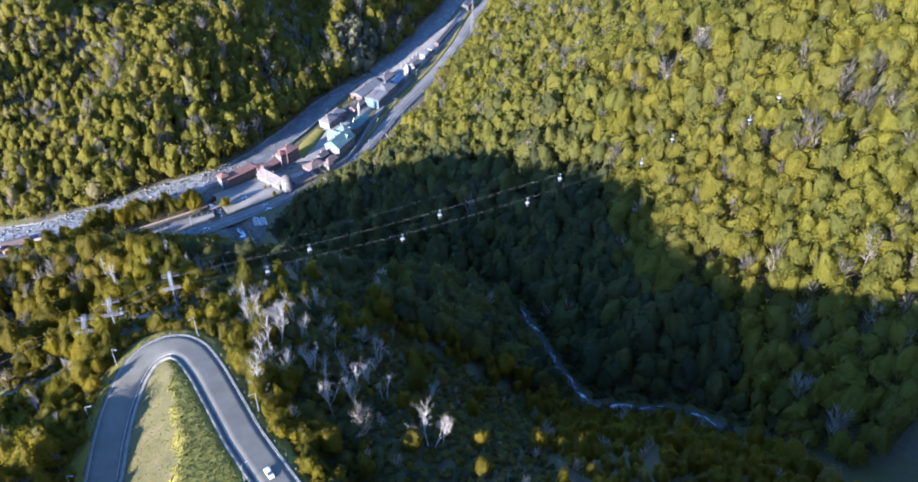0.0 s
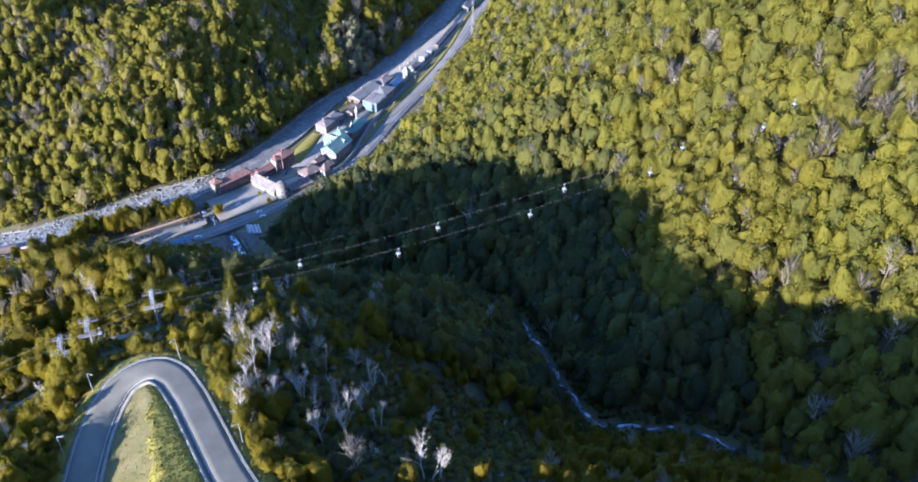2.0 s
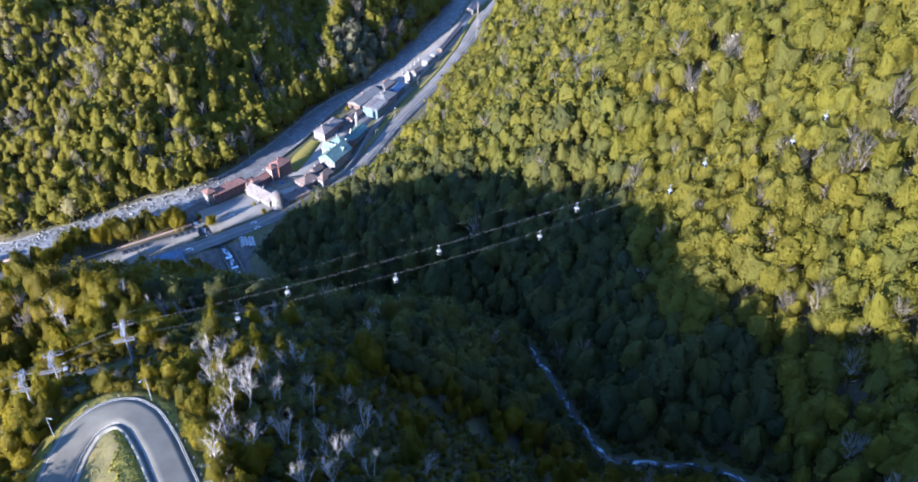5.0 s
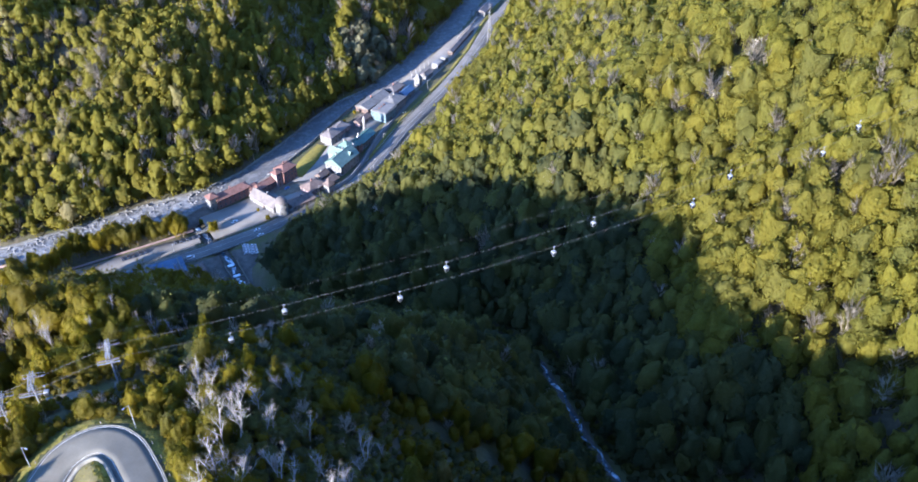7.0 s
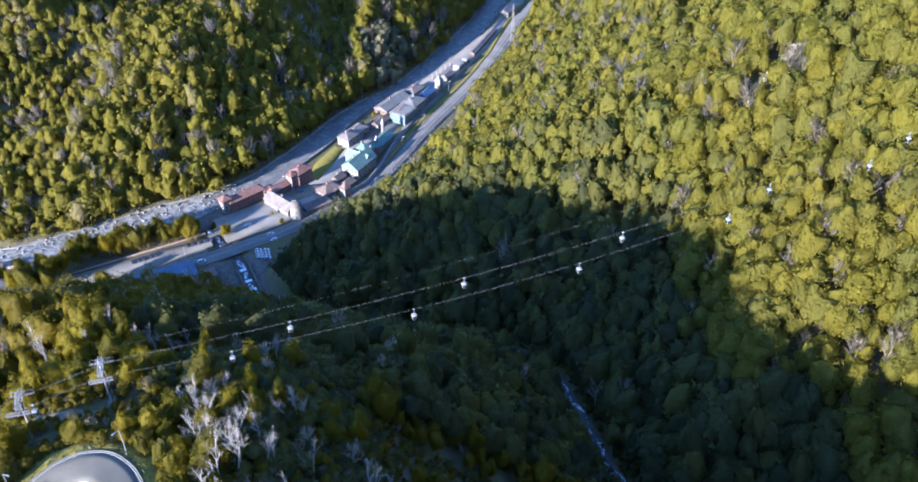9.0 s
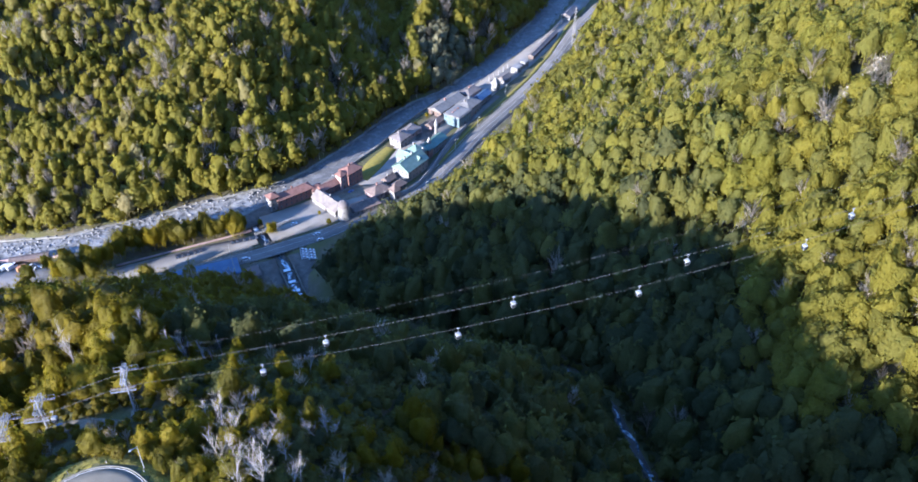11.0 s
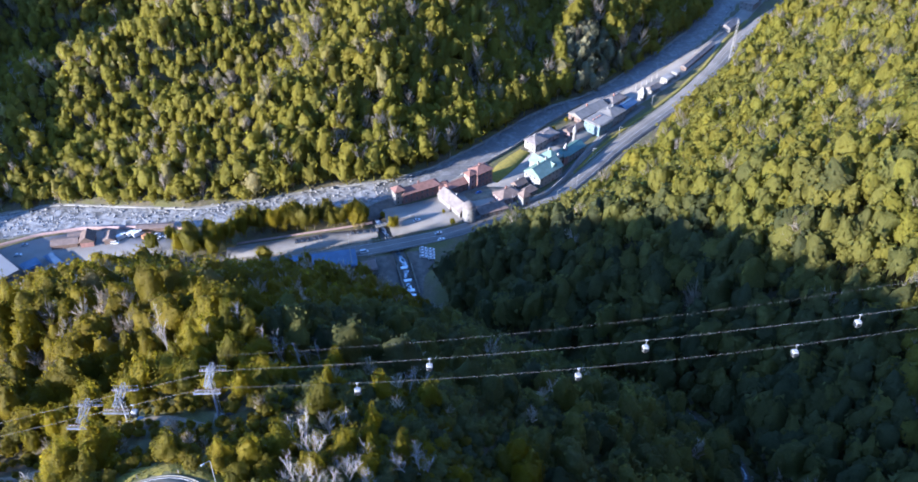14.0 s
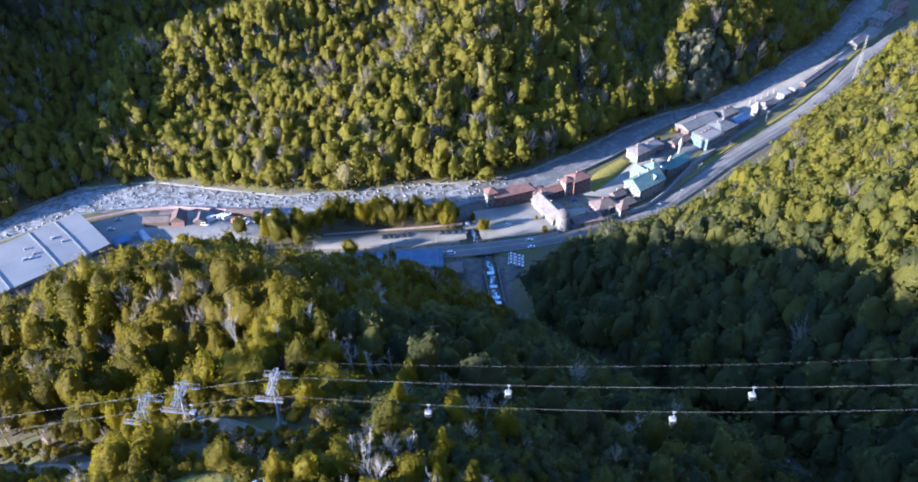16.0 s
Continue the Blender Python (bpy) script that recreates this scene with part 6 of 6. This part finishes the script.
i = along_at(-55, 160)
car("white", "white car driving down the mountain road", pose(-55.2, 159.9, float(hair[i, 2]) + 0.02, 0, 0, off_road(i, 0)[2]))
dark = None
for k, (x, y) in enumerate(((-228, 508), (-225, 510), (-222, 511.5), (-218.5, 514), (-215.5, 516), (-198.5, 526.5), (-195.5, 528), (-191.5, 530), (-188, 532), (-184.5, 533.5))):
    m = pose(x, y, 1.03, 0, 0, 121 + (k * 37) % 9 - 4)
    if dark is None:
        dark = car("black", "dark car parked nose-in at the riverside car park", m, group="cars in the car park")
    else:
        copy_thing(dark, m)
pale = None
for k in range(8):
    m = pose(-151 + (k % 2) * 4.6 + k * 0.5, 524.5 - (k // 2) * 2.6, 0.96, 0, 0, 20 + (k * 53) % 7)
    if pale is None:
        pale = car("white", "white car parked in the shade beside the brook", m, group="cars beside the brook")
    else:
        copy_thing(pale, m)
car("white", "white van on the shaded valley road", pose(-184, 510.5, 1.07, 0, 0, 32), van=True, name="van")
car("white", "white car driving on the valley road", pose(-146.5, 541.5, 1.07, 0, 0, 40))
car("white", "white car at the edge of the valley road", pose(-143, 536, 1.07, 0, 0, 40))
car("white", "white car on the pale village square", pose(-164, 550.5, 1.02, 0, 0, 40))
car("blue", "dark car parked in the village courtyard", pose(-135, 592, 1.02, 0, 0, 50))
for c, lab, x, y, a, kind in (("white", "white van parked in the works yard", -352, 443.5, 65, "van"), ("white", "white car parked in the works yard", -349.5, 446, 65, ""), ("grey", "grey car beside the yard wall", -386, 456, 40, ""),
                              ("white", "white car beside the warehouse", -383, 446.5, 30, ""), ("white", "white box truck by the workshop", -333, 480, 62, "truck"), ("white", "white box truck in a row of trucks", -328.5, 484.5, 62, "truck"),
                              ("white", "white box truck in a row of trucks", -325, 485.5, 62, "truck"), ("white", "white van loading at the workshop", -334, 474, 20, "van"), ("orange", "orange digger-coloured truck in the yard", -318, 485, 62, "truck"),
                              ("white", "white van near the stores", -313.5, 488, 62, "van"), ("white", "white car near the stores", -310, 487, 62, ""), ("grey", "grey car near the stores", -306.5, 489.5, 62, ""), ("white", "white car by the yard trees", -312, 478, 20, "")):
    car(c, lab, pose(x, y, 1.04, 0, 0, a), van=kind == "van", truck=kind == "truck", name=kind or "car")


# ---- trees of the spur, each one a thing ----
def limbs(bm, p, d, length, r, depth, wander, sub):
    """A tapered, bending limb with side limbs."""
    n, q = (3 if depth else 1), Vector(p)
    way = Vector(d).normalized()
    step_ = length / n
    for k in range(n):
        way = (way + Vector(rng.normal(0, wander, 3)) + Vector((0, 0, 0.12))).normalized()
        e = q + way * step_
        r0, r1 = r * (1 - k / n * 0.65), r * (1 - (k + 1) / n * 0.65)
        tube(bm, q, e, r0, r1, 5 if depth > 1 else 3)
        q = e
        if depth and k >= (1 if depth == sub else 0):
            for _ in range(2):
                a = rng.uniform(0, 6.28)
                out = (way * rng.uniform(0.5, 1.0) + Vector((math.cos(a), math.sin(a), rng.uniform(-0.1, 0.5))) * rng.uniform(0.6, 1.0)).normalized()
                limbs(bm, q, out, length * rng.uniform(0.34, 0.55), r1 * 0.72, depth - 1, wander * 1.25, sub)


def dead_tree(m, tall, material, label):
    """A leafless tree: a trunk that runs up through the crown, steep limbs along its upper part, forking twigs."""
    ob = thing("dead_tree", m, label, "tree", "leafless trees")
    bm = bmesh.new()
    q, way, n = Vector((0, 0, -0.8)), Vector((rng.normal(0, 0.08), rng.normal(0, 0.08), 1)), 9
    joints = []
    for k in range(n):
        way = (way.normalized() + Vector((*rng.normal(0, 0.09, 2), 0))).normalized()
        e = q + way * (tall / n)
        tube(bm, q, e, tall * 0.0145 * (1 - 0.88 * k / n), tall * 0.0145 * (1 - 0.88 * (k + 1) / n), 6)
        q = e
        joints.append((k / n, e.copy()))
    part("trunk", bm, material, ob)
    low = int(rng.integers(2, 5))
    for k, (share, p) in enumerate(joints[low:-1]):
        bm = bmesh.new()
        for j in range(2):
            a = k * 2.4 + j * 3.0 + rng.uniform(-0.6, 0.6)
            up = rng.uniform(1.6, 3.6)
            limbs(bm, p, (math.cos(a), math.sin(a), up), tall * rng.uniform(0.26, 0.42) * (1.2 - share), tall * 0.005, 2, 0.16, 2)
        part("limb", bm, material, ob)
    return ob


def leafy_tree(m, wide, tall, leaves, point, label, group="broadleaved trees of the spur"):
    """Trunk, limbs and a feathery crown of many leaf clumps."""
    ob = thing("tree", m, label, "tree", group)
    bm = bmesh.new()
    tube(bm, (0, 0, -0.8), (0.1, 0, tall * 0.3), wide * 0.03, wide * 0.022, 7)
    tube(bm, (0.1, 0, tall * 0.3), (0, 0.1, tall * 0.85), wide * 0.022, wide * 0.006, 6)
    for k in range(7):
        a, z = k * 2.4, tall * (0.2 + 0.08 * k)
        tube(bm, (0.08, 0, z), (math.cos(a) * wide * 0.34, math.sin(a) * wide * 0.34, z + tall * 0.14), wide * 0.01, wide * 0.003, 5)
    part("trunk", bm, M_BARK, ob)
    v, f, nn = crown(rng, leaves, 0.034, tall * 0.92 / wide, 26, point, 0.45, 0.2)
    me = mesh_from("crown", v * wide + (0, 0, tall * 0.08), f, 3, M_LEAF, False, nn)
    cr = new("crown", me)
    cr.parent = ob
    return ob


def stand(x, y):
    hp, s, _, _ = near_line(HAIRPIN, x, y)
    east, north = (x > -88) & (y < 236), (y >= 236) & (x > -112)
    share = np.where(hollow(x, y), 0.14, 1) * np.where(east, np.where(hp < 23, 0.92, np.where(x < -62, 0.2, 0.0)), np.where(north, np.where(hp < 26, 0.6, 0.35), 0.9))
    near = np.where(east, 9.0, np.where(x < -117, 9.0, 11.5))
    return close_by(x, y) & (s > 0) & (hp > near) & ~under_lift(x, y) & (rng.random(x.shape) < share)


spots = dart(-215, 20, 120, 320, 6.0, stand)


def east_band(x, y):
    hp, s, _, _ = near_line(HAIRPIN, x, y)
    return (s > 0) & (x > -96) & (y > 140) & (y < 247) & (hp > 8.6) & (hp < 19) & (rng.random(x.shape) < 0.8)


spots = np.concatenate([spots, dart(-96, -30, 140, 247, 5.0, east_band)])
kinds = []
for wide, tall, point, leaves in ((5.8, 7.6, 0.5, 1700), (6.8, 8.4, 0.2, 2000), (5.0, 8.4, 0.9, 1500), (6.4, 6.6, 0.1, 1700), (4.8, 7.2, 0.6, 1400), (7.2, 9.6, 0.4, 2200)):
    kinds.append((wide, tall, point, leaves))
models = {}
BRIGHT = [(-82, 230), (-104, 258), (-104, 269), (-97, 269), (-83, 269), (-72, 271), (-124, 284), (-64, 250), (-70, 245), (-77, 246), (-52, 259), (-60, 247), (-15, 222), (-73, 205)]
SHADY = [(-127, 150), (-130, 158), (-126, 163), (-131, 168), (-128, 175), (-126, 142), (-124, 155), (-133, 148), (-136, 160), (-138, 172), (-134, 180), (-131, 137)]
for n, (x, y) in enumerate([*map(tuple, spots), *BRIGHT, *SHADY]):
    k = int(rng.integers(0, len(kinds)))
    hp = float(near_line(HAIRPIN, np.array([x]), np.array([y]))[0][0])
    s = rng.uniform(0.75, 1.25) * (0.75 if hp < 17 else 1.0) * (1.5 if (x, y) in SHADY else 1.0)
    m = pose(x, y, float(land(x, y)), 0, 0, rng.uniform(0, 360)) @ Matrix.Diagonal((s, s, s * rng.uniform(0.95, 1.25), 1))
    if k not in models:
        models[k] = leafy_tree(Matrix.Identity(4), *kinds[k][:2], kinds[k][3], kinds[k][2], "young spring-green broadleaved tree on the sunlit spur")
        models[k].matrix_basis = m
    else:
        c = copy_thing(models[k], Matrix.Identity(4))
        c.matrix_basis = m

# riverside row between car park and water
row = None
CLUMP = [(-279, 475), (-274, 481), (-270, 488), (-266, 495), (-262, 502), (-276, 490), (-284, 483), (-268, 479), (-262, 508), (-288, 476)]
for k in range(34):
    if k < 24:
        t = k // 2 / 11
        x, y = -256 + 61 * t + rng.normal(0, 1.0), 509 + 27 * t + (k % 2) * 5 + rng.normal(0, 1.2)
        s = rng.uniform(0.8, 1.2)
    else:
        x, y = CLUMP[k - 24]
        s = rng.uniform(0.95, 1.4)
    m = pose(x, y, float(land(x, y)), 0, 0, k * 50) @ Matrix.Diagonal((s, s, s * 1.1, 1))
    if row is None:
        row = leafy_tree(Matrix.Identity(4), 8.5, 13.0, 1500, 0.25, "slender spring-green tree in the riverside row", "riverside row of trees")
        row.matrix_basis = m
    else:
        copy_thing(row, Matrix.Identity(4)).matrix_basis = m
copy_thing(row, Matrix.Identity(4)).matrix_basis = pose(-141, 553, float(land(-141, 553)), 0, 0, 20) @ Matrix.Diagonal((0.4, 0.4, 0.3, 1))
for x, y in ((-176, 540), (-301, 486), (-307, 474), (-236, 484)):
    s = rng.uniform(0.7, 1.2)
    copy_thing(row, Matrix.Identity(4)).matrix_basis = pose(x, y, float(land(x, y)), 0, 0, x * 7) @ Matrix.Diagonal((s, s, s * 0.85, 1))

# shrubs and small trees among the village houses
for x, y, s in ((-100, 655, 0.3), (-104, 684, 0.35), (-98, 700, 0.35), (-80, 735, 0.35), (-150, 563, 0.25), (-186, 547, 0.35)):
    copy_thing(row, Matrix.Identity(4)).matrix_basis = pose(x, y, 1.0, 0, 0, x * 31) @ Matrix.Diagonal((s, s, s * 0.85, 1))

# third number: height
DEAD_EAST = [(-64, 193, 19), (-65, 207, 15), (-59, 201, 18), (-81, 243, 15), (-78, 241, 15), (-71, 227, 17), (-66, 233, 13), (-62, 221, 19), (-60, 233, 13), (-51, 214, 14), (-52, 248, 13), (-43, 199, 20),
             (-45, 227, 12), (-35, 203, 17), (-37, 211, 17), (-30, 229, 14), (-25, 208, 14), (-39, 217, 13), (-25, 235, 9), (-11, 215, 12), (-10, 184, 19), (-5, 181, 13), (-65, 216, 17), (-58, 212, 14),
             (-57, 226, 13), (-49, 210, 15), (-31, 215, 16), (-29, 224, 11), (-17, 222, 9)]
DEAD_WEST = [(-151, 286, 15), (-159, 319, 12), (-131, 293, 11), (-137, 215, 13), (-145, 205, 15), (-131, 190, 9), (-130, 175, 14), (-147, 184, 10), (-127, 279, 12), (-122, 285, 14), (-145, 280, 16),
             (-113, 282, 10), (-107, 283, 13), (-100, 283, 12), (-99, 290, 11), (-110, 322, 11), (-94, 314, 8), (-95, 329, 8), (-75, 252, 10), (-68, 237, 12), (-63, 242, 11), (-54, 246, 14), (-69, 287, 9), (-64, 279, 10),
             (-194, 321, 11), (-199, 321, 10), (-198, 359, 10)]
bare = []
groves = [(x, y, tall * 1.1) for x, y, tall in DEAD_EAST + DEAD_WEST]
groves += [(x + rng.uniform(1.2, 3.2) * math.cos(a), y + rng.uniform(1.2, 3.2) * math.sin(a), tall * rng.uniform(0.6, 0.95)) for x, y, tall in groves for a in rng.uniform(0, 6.28, 1 if x > -90 else int(rng.integers(0, 2)))]
for n, (x, y, tall) in enumerate(groves):
    z = float(land(x, y))
    if n < 10:
        bare.append((dead_tree(pose(x, y, z), tall, M_DEAD, "bleached leafless tree with forking pale limbs"), tall))
    else:
        ob, t0 = bare[int(rng.integers(0, 10))]
        s = tall / t0
        copy_thing(ob, Matrix.Identity(4)).matrix_basis = pose(x, y, z, rng.normal(0, 4), rng.normal(0, 4), rng.uniform(0, 360)) @ Matrix.Diagonal((s, s, s, 1))
